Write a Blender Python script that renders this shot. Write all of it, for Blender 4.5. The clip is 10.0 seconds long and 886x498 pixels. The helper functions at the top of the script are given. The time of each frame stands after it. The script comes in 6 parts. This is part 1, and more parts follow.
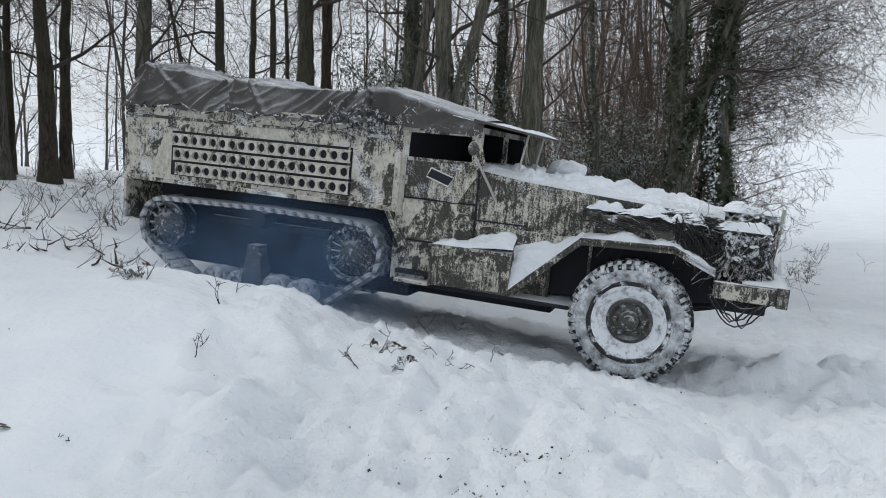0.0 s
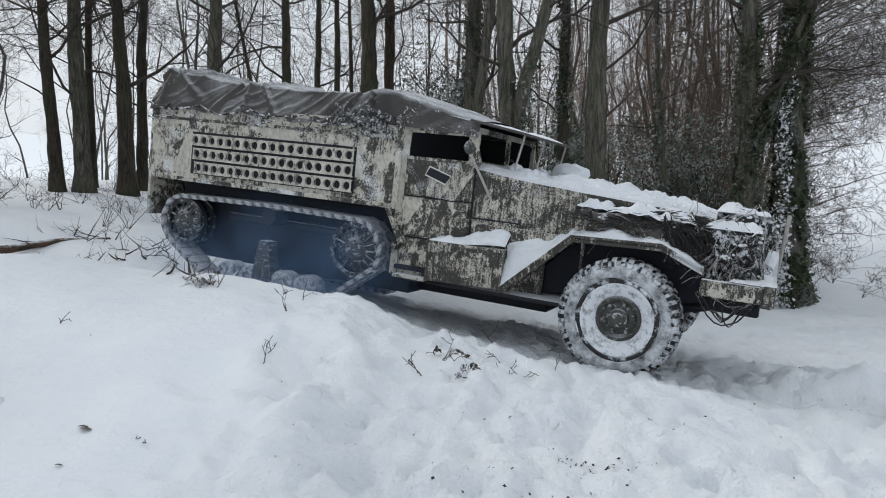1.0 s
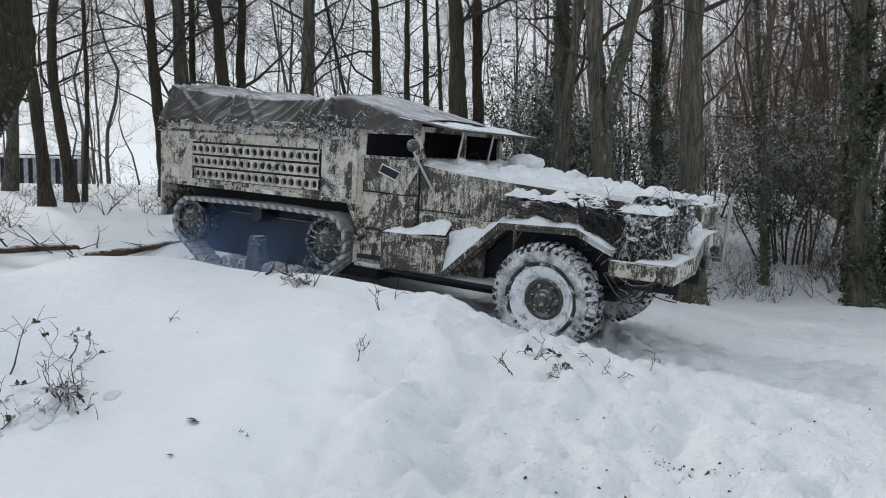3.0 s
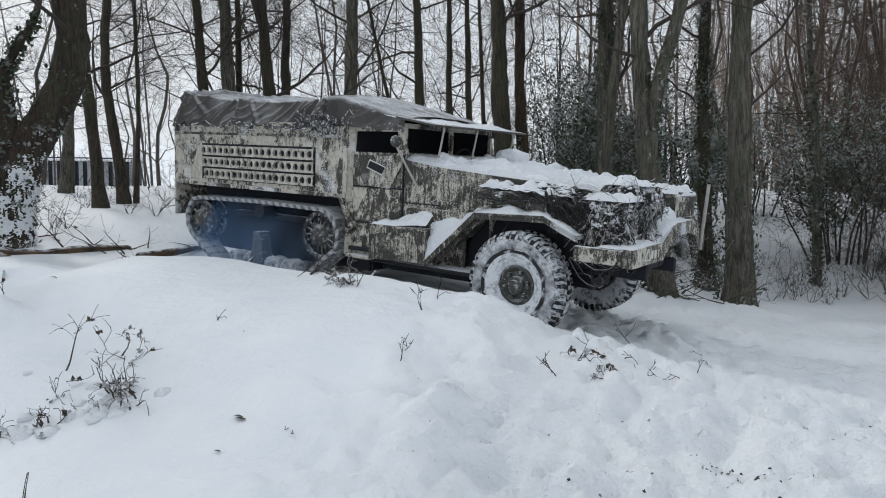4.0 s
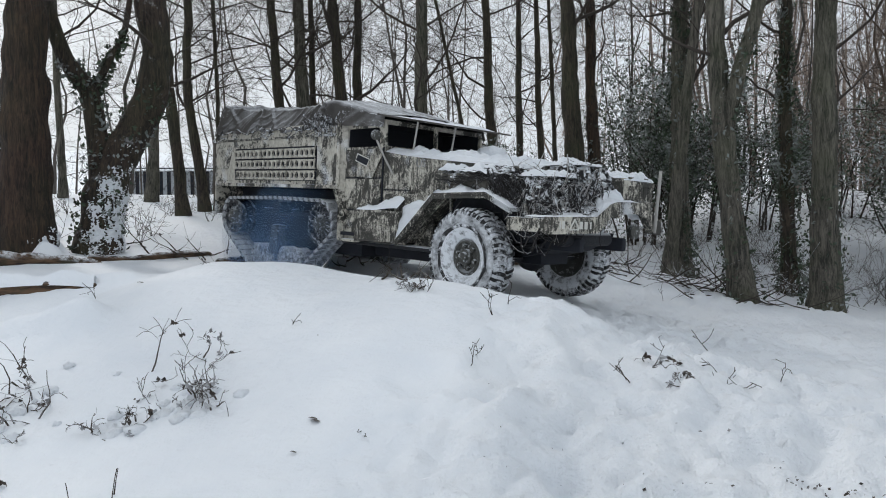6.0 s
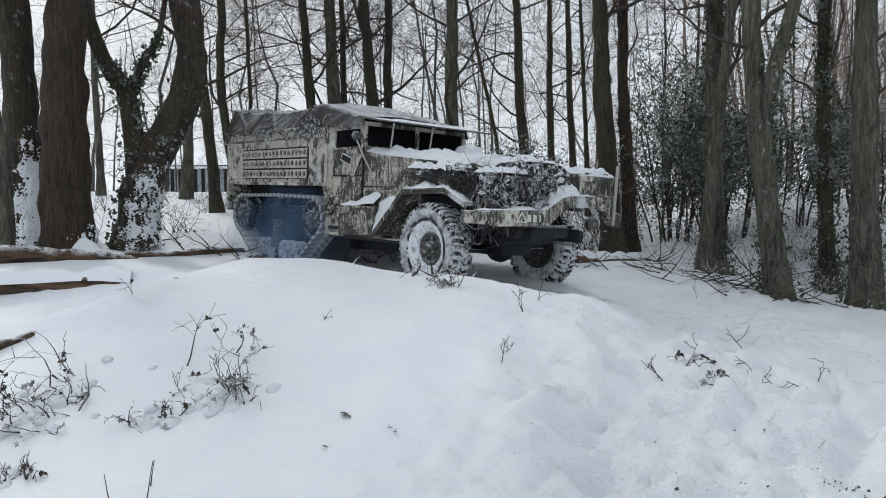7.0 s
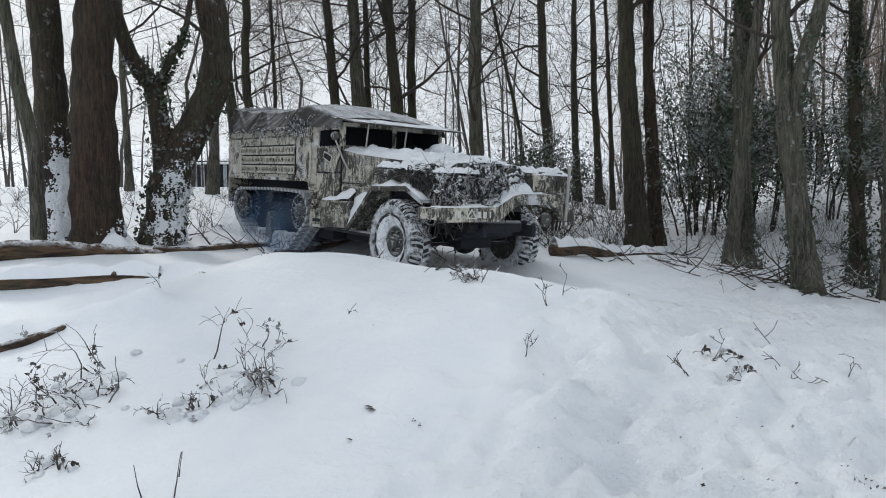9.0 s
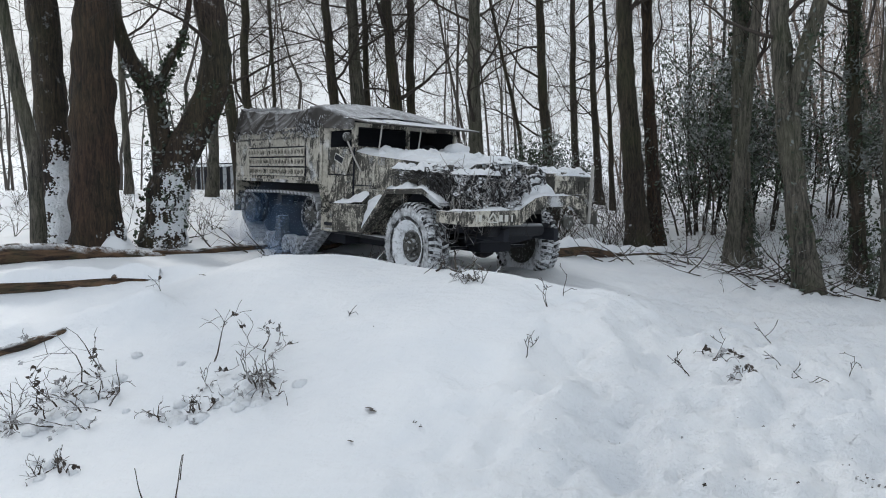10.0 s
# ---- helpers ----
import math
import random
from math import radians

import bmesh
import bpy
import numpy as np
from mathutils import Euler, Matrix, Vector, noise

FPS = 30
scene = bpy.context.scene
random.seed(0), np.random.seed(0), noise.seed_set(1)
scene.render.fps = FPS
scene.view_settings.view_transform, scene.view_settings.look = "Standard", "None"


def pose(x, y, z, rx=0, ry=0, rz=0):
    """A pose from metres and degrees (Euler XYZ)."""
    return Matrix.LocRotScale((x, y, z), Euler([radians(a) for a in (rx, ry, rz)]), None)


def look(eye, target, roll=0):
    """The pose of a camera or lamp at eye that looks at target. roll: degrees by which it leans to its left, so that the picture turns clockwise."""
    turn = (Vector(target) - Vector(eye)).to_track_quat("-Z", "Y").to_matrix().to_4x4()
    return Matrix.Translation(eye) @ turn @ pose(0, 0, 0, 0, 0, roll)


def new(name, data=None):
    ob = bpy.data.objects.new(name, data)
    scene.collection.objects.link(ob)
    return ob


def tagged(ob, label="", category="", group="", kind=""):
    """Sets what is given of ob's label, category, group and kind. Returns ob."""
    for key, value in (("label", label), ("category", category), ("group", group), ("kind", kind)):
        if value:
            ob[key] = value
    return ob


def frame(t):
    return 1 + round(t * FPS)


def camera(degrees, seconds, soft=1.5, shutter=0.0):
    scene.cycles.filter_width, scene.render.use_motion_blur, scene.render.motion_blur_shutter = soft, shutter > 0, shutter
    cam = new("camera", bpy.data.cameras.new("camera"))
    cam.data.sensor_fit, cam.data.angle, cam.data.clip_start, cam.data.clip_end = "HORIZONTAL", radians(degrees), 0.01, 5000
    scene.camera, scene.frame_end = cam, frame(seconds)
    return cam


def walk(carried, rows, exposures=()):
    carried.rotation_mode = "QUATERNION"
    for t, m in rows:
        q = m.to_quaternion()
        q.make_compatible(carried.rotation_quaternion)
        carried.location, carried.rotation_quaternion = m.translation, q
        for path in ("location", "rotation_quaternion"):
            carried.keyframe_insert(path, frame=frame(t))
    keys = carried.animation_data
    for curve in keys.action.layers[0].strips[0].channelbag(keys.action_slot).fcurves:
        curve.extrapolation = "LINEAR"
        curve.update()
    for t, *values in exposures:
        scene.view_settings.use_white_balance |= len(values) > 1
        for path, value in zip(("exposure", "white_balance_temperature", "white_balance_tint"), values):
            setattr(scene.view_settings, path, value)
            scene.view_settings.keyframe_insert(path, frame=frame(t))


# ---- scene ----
cam = camera(63.75, 10.0, 1.0)
EYE = (0.0, 0.0, 1.6)
# seconds, yaw, pitch, roll
VIEW = [
    (0, 0.00, -2.20, -0.60),
    (0.5, 2.35, -1.83, -0.35),
    (1, 5.02, -1.61, -0.12),
    (1.5, 7.25, -1.56, 0.23),
    (2, 9.27, -1.64, 0.47),
    (3.5, 13.76, -1.63, 0.76),
    (4, 15.62, -1.62, 0.85),
    (4.5, 17.25, -1.60, 1.01),
    (5, 18.80, -1.41, 1.11),
    (5.5, 20.00, -1.20, 1.19),
    (7, 23.69, -1.35, 1.29),
    (7.5, 24.56, -1.54, 1.25),
    (8, 25.19, -1.70, 1.33),
    (8.5, 25.47, -1.77, 1.32),
    (9, 25.59, -1.77, 1.42),
    (9.5, 25.59, -1.70, 1.57),
    (10, 25.58, -1.67, 1.73),
]
walk(cam, [(t, pose(*EYE, 90 + p, r, y)) for t, y, p, r in VIEW])

# ---- light: overcast winter day ----
world = bpy.data.worlds.new("overcast")
scene.world = world
world.use_nodes = True
wn = world.node_tree
wn.nodes.clear()
sky = wn.nodes.new("ShaderNodeTexSky")
sky.sky_type = "NISHITA"
sky.sun_disc = False
sky.sun_elevation, sky.sun_rotation = radians(38), radians(299)
sky.air_density, sky.dust_density, sky.ozone_density = 1.0, 6.0, 1.0
cloud = wn.nodes.new("ShaderNodeMix")
cloud.data_type = "RGBA"
cloud.inputs["Factor"].default_value = 0.94
cloud.inputs["B"].default_value = (6.0, 6.45, 6.92, 1)
bgd = wn.nodes.new("ShaderNodeBackground")
bgd.inputs["Strength"].default_value = 0.122
wo = wn.nodes.new("ShaderNodeOutputWorld")
wn.links.new(sky.outputs["Color"], cloud.inputs["A"])
wn.links.new(cloud.outputs["Result"], bgd.inputs["Color"])
wn.links.new(bgd.outputs["Background"], wo.inputs["Surface"])
sun = new("sun", bpy.data.lights.new("sun", "SUN"))
sun.data.energy, sun.data.angle, sun.data.color = 1.1, radians(10), (1.0, 0.98, 0.95)
sun.matrix_world = look((-9, 9, 9), (0, 4, 0))
scene.view_settings.exposure = 0.05


# ---- materials ----
class Mat:
    """Small builder for node materials."""

    def __init__(self, name, rough=0.7, metal=0.0):
        self.m = bpy.data.materials.new(name)
        self.m.use_nodes = True
        self.t = self.m.node_tree
        self.b = self.t.nodes["Principled BSDF"]
        self.b.inputs["Roughness"].default_value = rough
        self.b.inputs["Metallic"].default_value = metal
        self.co = self.t.nodes.new("ShaderNodeTexCoord").outputs["Object"]

    def link(self, a, b):
        self.t.links.new(a, b)

    def noise(self, scale, detail=4, rough=0.55, stretch=None, distort=0.0, co=None):
        n = self.t.nodes.new("ShaderNodeTexNoise")
        n.inputs["Scale"].default_value, n.inputs["Detail"].default_value = scale, detail
        n.inputs["Roughness"].default_value, n.inputs["Distortion"].default_value = rough, distort
        src = co or self.co
        if stretch:
            mp = self.t.nodes.new("ShaderNodeMapping")
            mp.inputs["Scale"].default_value = stretch
            self.link(src, mp.inputs["Vector"])
            src = mp.outputs["Vector"]
        self.link(src, n.inputs["Vector"])
        return n.outputs["Fac"]

    def ramp(self, fac, stops):
        r = self.t.nodes.new("ShaderNodeValToRGB")
        e = r.color_ramp.elements
        while len(e) < len(stops):
            e.new(0.5)
        for el, (p, c) in zip(e, stops):
            el.position = p
            el.color = (c, c, c, 1) if isinstance(c, (int, float)) else (*c, 1)
        self.link(fac, r.inputs["Fac"])
        return r.outputs["Color"]

    def mix(self, fac, a, b, mode="MIX"):
        n = self.t.nodes.new("ShaderNodeMix")
        n.data_type, n.blend_type = "RGBA", mode
        for sock, v in (("Factor", fac), ("A", a), ("B", b)):
            if isinstance(v, (int, float)):
                n.inputs[sock].default_value = v if sock == "Factor" else (v, v, v, 1)
            elif isinstance(v, tuple):
                n.inputs[sock].default_value = (*v, 1)
            else:
                self.link(v, n.inputs[sock])
        return n.outputs["Result"]

    def math(self, op, a, b=0.0):
        n = self.t.nodes.new("ShaderNodeMath")
        n.operation = op
        for i, v in enumerate((a, b)):
            if isinstance(v, (int, float)):
                n.inputs[i].default_value = v
            else:
                self.link(v, n.inputs[i])
        return n.outputs[0]

    def up(self, lo, hi):
        """1 where the surface faces up: where snow lies."""
        g = self.t.nodes.new("ShaderNodeNewGeometry")
        s = self.t.nodes.new("ShaderNodeSeparateXYZ")
        self.link(g.outputs["Normal"], s.inputs[0])
        return self.ramp(s.outputs["Z"], [(lo, 0), (hi, 1)])

    def island(self):
        return self.t.nodes.new("ShaderNodeNewGeometry").outputs["Random Per Island"]

    def bump(self, h, strength=0.3, dist=0.02):
        n = self.t.nodes.new("ShaderNodeBump")
        n.inputs["Strength"].default_value, n.inputs["Distance"].default_value = strength, dist
        self.link(h, n.inputs["Height"])
        self.link(n.outputs["Normal"], self.b.inputs["Normal"])

    def done(self, col):
        if isinstance(col, tuple):
            self.b.inputs["Base Color"].default_value = (*col, 1)
        else:
            self.link(col, self.b.inputs["Base Color"])
        return self.m


SNOW = (0.80, 0.83, 0.87)


def mat_snow():
    k = Mat("snow", 0.65)
    a, b, c = k.noise(1.3, 6), k.noise(9, 6, 0.6), k.noise(60, 3)
    col = k.mix(k.ramp(a, [(0.3, 0), (0.75, 1)]), (0.76, 0.795, 0.84), (0.85, 0.87, 0.895))
    sx = k.t.nodes.new("ShaderNodeSeparateXYZ")
    k.link(k.co, sx.inputs[0])
    trod = k.ramp(k.math("MULTIPLY_ADD", sx.outputs["X"], 0.1), [(0.30, 0), (0.42, 1)])
    tn = trod.node.inputs["Fac"].links[0].from_node
    tn.inputs[2].default_value = 0.5
    lump = k.math("MULTIPLY", k.math("ADD", k.noise(22, 5, 0.65), k.math("MULTIPLY", k.noise(7, 5, 0.6), 1.4)), trod)
    h = k.math("ADD", k.math("ADD", k.math("MULTIPLY", a, 0.8), k.math("MULTIPLY", b, 0.4)), k.math("ADD", k.math("MULTIPLY", k.math("MULTIPLY", c, 0.06), k.math("ADD", trod, 0.5)), k.math("MULTIPLY", lump, 0.42)))
    k.bump(h, 1.0, 0.06)
    return k.done(col)


def mat_bark(name, dark, light, green=0.0, snow=0.0):
    k = Mat(name, 0.9)
    a = k.math("ADD", k.math("MULTIPLY", k.noise(24, 6, 0.8, (1, 1, 0.13), 0.8), 0.75), k.math("MULTIPLY", k.noise(4, 5, 0.6, (1, 1, 0.4)), 0.25))
    b = k.noise(1.1, 4)
    col = k.mix(k.ramp(a, [(0.42, 0), (0.60, 1)]), dark, light)
    if green:
        col = k.mix(k.math("MULTIPLY", k.ramp(b, [(0.42, 0), (0.7, 1)]), green), col, (0.055, 0.07, 0.028))
    if snow:
        n = k.noise(5, 5, 0.7)
        col = k.mix(k.math("MULTIPLY", k.ramp(n, [(0.60, 0), (0.68, 1)]), snow), col, SNOW)
    k.bump(a, 1.0, 0.05)
    return k.done(col)


def mat_twig(name, c, snow=0.0):
    k = Mat(name, 0.9)
    a = k.noise(6, 3)
    col = k.mix(a, tuple(v * 0.7 for v in c), tuple(v * 1.4 for v in c))
    if snow:
        col = k.mix(k.math("MULTIPLY", k.up(0.35, 0.8), snow), col, SNOW)
    return k.done(col)


def mat_leaf(name, c, snow):
    k = Mat(name, 0.45)
    col = k.mix(k.island(), tuple(v * 0.5 for v in c), tuple(v * 1.5 for v in c))
    n = k.noise(1.7, 3)
    col = k.mix(k.math("MULTIPLY", k.ramp(n, [(0.52 - 0.25 * snow * snow, 0), (0.62 - 0.2 * snow * snow, 1)]), snow), col, SNOW)
    return k.done(col)


def mat_camo(name, bias, seed, patch=1.0, drip=0.2):
    """Whitewash in sharp-edged patches, scratched and run down over dark olive paint; bias: how much of the white is left."""
    k = Mat(name, 0.75)
    mp = k.t.nodes.new("ShaderNodeMapping")
    mp.inputs["Location"].default_value = (seed, seed * 0.7, seed * 1.3)
    k.link(k.co, mp.inputs["Vector"])
    k.co = mp.outputs["Vector"]
    grain = k.noise(75, 5, 0.8)
    mid = k.noise(21, 5, 0.75, (1, 1, 0.7), 0.3)
    runs = k.noise(30, 5, 0.8, (1.5, 1.5, 0.13), 0.3)
    edge = k.math("MULTIPLY", k.math("SUBTRACT", mid, 0.5), 0.22)
    thick = k.ramp(k.math("ADD", k.noise(2.1, 2, 0.45, (1, 1, 1.25), 0.5), edge), [(0.525, 0), (0.545, 1)])
    bare = k.ramp(k.math("ADD", k.noise(2.9, 2, 0.5, (1.2, 1, 0.9), 0.7), edge), [(0.575, 0), (0.595, 1)])
    flow = k.ramp(k.noise(1.4, 2), [(0.42, 0), (0.58, 1)])
    wear = k.math("ADD", k.math("MULTIPLY", grain, 0.52), k.math("MULTIPLY", mid, 0.26))
    wear = k.math("ADD", wear, k.math("MULTIPLY", k.mix(k.math("MAXIMUM", flow, drip), mid, runs), 0.42))
    level = k.math("ADD", wear, k.math("MULTIPLY", thick, 0.110 * patch))
    level = k.math("SUBTRACT", level, k.math("MULTIPLY", bare, 0.095 * patch))
    fac = k.ramp(k.math("ADD", level, bias - 0.10), [(0.475, 0), (0.532, 1)])
    olive = k.mix(mid, (0.013, 0.013, 0.012), (0.072, 0.068, 0.058))
    white = k.mix(k.ramp(mid, [(0.35, 0), (0.65, 1)]), (0.35, 0.328, 0.278), (0.60, 0.572, 0.50))
    col = k.mix(fac, olive, white)
    rust = k.ramp(k.noise(4, 5, 0.7, (1, 1, 0.5)), [(0.60, 0), (0.72, 1)])
    col = k.mix(k.math("MULTIPLY", rust, 0.5), col, (0.075, 0.062, 0.048))
    frost = k.ramp(k.math("ADD", k.noise(1.9, 2), k.math("MULTIPLY", grain, 0.5)), [(0.86, 0), (0.93, 0.6)])
    col = k.mix(frost, col, SNOW)
    col = k.mix(k.math("MULTIPLY", k.up(0.5, 0.9), 0.85), col, SNOW)
    k.bump(k.math("ADD", fac, k.math("MULTIPLY", grain, 0.4)), 0.35, 0.005)
    return k.done(col)


def mat_dusted(name, c, rough, lo, hi, amount=0.9, scale=16, metal=0.0):
    """A dark surface with driven snow sticking to it in patches."""
    k = Mat(name, rough, metal)
    n = k.noise(scale, 6, 0.7)
    f = k.noise(70, 3, 0.6)
    base = k.mix(f, tuple(v * 0.6 for v in c), tuple(v * 1.5 for v in c))
    fac = k.math("MULTIPLY", k.ramp(n, [(lo, 0), (hi, 1)]), amount)
    col = k.mix(fac, base, SNOW)
    col = k.mix(k.math("MULTIPLY", k.up(0.45, 0.9), 0.8), col, SNOW)
    k.bump(n, 0.6, 0.012)
    return k.done(col)


def mat_canvas():
    k = Mat("grey_canvas", 0.85)
    a, w, f = k.noise(2.2, 5, 0.6), k.noise(160, 2), k.noise(45, 4, 0.75)
    fr = k.noise(5, 6, 0.7, (0.5, 1.4, 1.2), 0.6)
    col = k.mix(k.ramp(a, [(0.3, 0), (0.7, 1)]), (0.034, 0.031, 0.029), (0.092, 0.085, 0.079))
    dust = k.math("ADD", k.math("MULTIPLY", fr, 0.6), k.math("MULTIPLY", f, 0.4))
    fac = k.math("MULTIPLY", k.math("MULTIPLY", k.ramp(dust, [(0.38, 0.12), (0.60, 1)]), k.up(0.20, 0.95)), 0.80)
    col = k.mix(fac, col, SNOW)
    spots = k.ramp(k.math("ADD", k.math("MULTIPLY", fr, 0.5), k.math("MULTIPLY", f, 0.5)), [(0.58, 0), (0.63, 0.6)])
    col = k.mix(spots, col, SNOW)
    k.bump(k.math("ADD", a, k.math("MULTIPLY", w, 0.15)), 0.4, 0.02)
    return k.done(col)


def mat_log():
    """Wet rotting wood with long dark cracks along the trunk, and snow on its upper side."""
    k = Mat("rotting_log", 0.85)
    a = k.noise(7, 6, 0.7, (0.45, 0.45, 3.2), 0.5)
    b = k.noise(3, 4, 0.6)
    col = k.mix(k.ramp(a, [(0.40, 0), (0.60, 1)]), (0.016, 0.010, 0.007), (0.135, 0.080, 0.045))
    col = k.mix(k.math("MULTIPLY", k.ramp(b, [(0.48, 0), (0.62, 1)]), 0.6), col, (0.05, 0.045, 0.022))
    snow = k.math("MULTIPLY", k.ramp(k.noise(9, 6, 0.75), [(0.42, 0), (0.56, 1)]), k.up(0.35, 0.85))
    col = k.mix(k.math("MULTIPLY", snow, 0.9), col, SNOW)
    k.bump(a, 1.0, 0.03)
    return k.done(col)


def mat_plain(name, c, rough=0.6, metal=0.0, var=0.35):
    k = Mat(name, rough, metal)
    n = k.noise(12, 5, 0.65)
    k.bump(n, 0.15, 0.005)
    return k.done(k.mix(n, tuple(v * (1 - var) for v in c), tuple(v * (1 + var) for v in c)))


M_SNOW = mat_snow()
M_BARK = mat_bark("brown_bark", (0.010, 0.008, 0.006), (0.085, 0.064, 0.046), 0.5)
M_BARK_RED = mat_bark("reddish_bark", (0.006, 0.004, 0.003), (0.075, 0.043, 0.027), 0.2)
M_BARK_GREY = mat_bark("grey_green_bark", (0.022, 0.021, 0.018), (0.180, 0.162, 0.132), 0.5)
M_BARK_SNOW = mat_bark("snow_blown_bark", (0.008, 0.006, 0.005), (0.072, 0.050, 0.035), 0.3, 0.25)
M_TWIG = mat_twig("dark_twig", (0.042, 0.034, 0.028))
M_TWIG_SNOW = mat_twig("snowy_twig", (0.055, 0.044, 0.036), 0.95)
# paler than near twigs: haze of distance put into the colour
M_TWIG_FAR = mat_twig("hazy_far_twig", (0.225, 0.178, 0.150))
M_TWIG_MID2 = mat_twig("brown_brush", (0.095, 0.070, 0.053), 0.4)
M_TWIG_EDGE = mat_twig("edge_twig", (0.075, 0.060, 0.050), 0.25)
M_TWIG_MID = mat_twig("grey_twig", (0.075, 0.066, 0.058))
M_IVY = mat_leaf("ivy_leaf", (0.024, 0.040, 0.018), 0.25)
M_IVY_SNOW = mat_leaf("snowy_ivy_leaf", (0.032, 0.050, 0.024), 0.82)
M_IVY_WHITE = mat_leaf("white_ivy_leaf", (0.05, 0.07, 0.04), 0.95)
M_IVY_GREEN = mat_leaf("green_ivy_leaf", (0.030, 0.044, 0.015), 0.10)
M_HOLLY = mat_leaf("holly_leaf", (0.050, 0.078, 0.046), 0.40)
M_DEAD = mat_leaf("dead_leaf", (0.045, 0.032, 0.024), 0.5)
M_CAMO = mat_camo("whitewashed_olive_paint", -0.018, 0.0)
M_CAMO_PALE = mat_camo("thick_whitewash", 0.026, 3.0)
M_CAMO_DARK = mat_camo("worn_whitewash", -0.052, 7.0, 0.5, 0.9)
# blue-black, with the shade under the vehicle put into the colour
M_DARK = mat_dusted("shaded_underside", (0.007, 0.008, 0.012), 0.7, 0.66, 0.8, 0.3)
M_RUBBER = mat_dusted("snow_caked_rubber", (0.020, 0.020, 0.021), 0.8, 0.34, 0.52, 0.90, 13)
M_WALL_SNOW = mat_dusted("frosted_tyre_wall", (0.035, 0.035, 0.037), 0.8, 0.32, 0.66, 0.85, 12)
M_LUG = mat_dusted("rubber_lug", (0.010, 0.010, 0.011), 0.75, 0.48, 0.60, 0.8, 11)
M_STEEL = mat_dusted("dirty_steel", (0.060, 0.060, 0.054), 0.6, 0.55, 0.68, 0.6, 22, 0.2)
M_GEAR = mat_dusted("dark_running_gear", (0.016, 0.017, 0.020), 0.65, 0.52, 0.66, 0.55, 18)
M_TRACK = mat_dusted("snowy_track", (0.030, 0.030, 0.033), 0.7, 0.36, 0.60, 0.70, 15)
M_CANVAS = mat_canvas()
M_NET = mat_dusted("scrim_net", (0.018, 0.017, 0.017), 0.9, 0.50, 0.58, 0.85, 17)
M_FOLD = mat_dusted("folded_pale_cloth", (0.085, 0.080, 0.068), 0.9, 0.54, 0.66, 0.6, 12)
M_FROST = mat_twig("frosted_scrim", (0.36, 0.35, 0.34), 0.8)
M_STRAND = mat_twig("dark_scrim", (0.018, 0.016, 0.016), 0.45)
M_MAT = mat_camo("pale_steel_mat", 0.060, 11.0, 0.35, 0.2)
# navy black for black parts, and for shade painted into hollows
M_BLACK = mat_plain("black_and_shade", (0.009, 0.011, 0.018), 0.8)
M_PAINTW = mat_plain("worn_white_paint", (0.62, 0.62, 0.58), 0.7)
M_FADED = mat_dusted("faded_white_lettering", (0.05, 0.05, 0.046), 0.8, 0.38, 0.55, 0.42, 30)
M_RIM_SNOW = mat_dusted("packed_rim_snow", (0.09, 0.09, 0.095), 0.75, 0.30, 0.50, 0.95, 13)
M_LOG = mat_log()
M_PALE = mat_plain("pale_grey_wood", (0.36, 0.35, 0.33), 0.8)
M_TIN = mat_plain("grey_corrugated_tin", (0.36, 0.38, 0.40), 0.6)
M_BEAD = mat_dusted("dirty_tyre_bead", (0.020, 0.020, 0.022), 0.8, 0.50, 0.60, 0.85, 8)


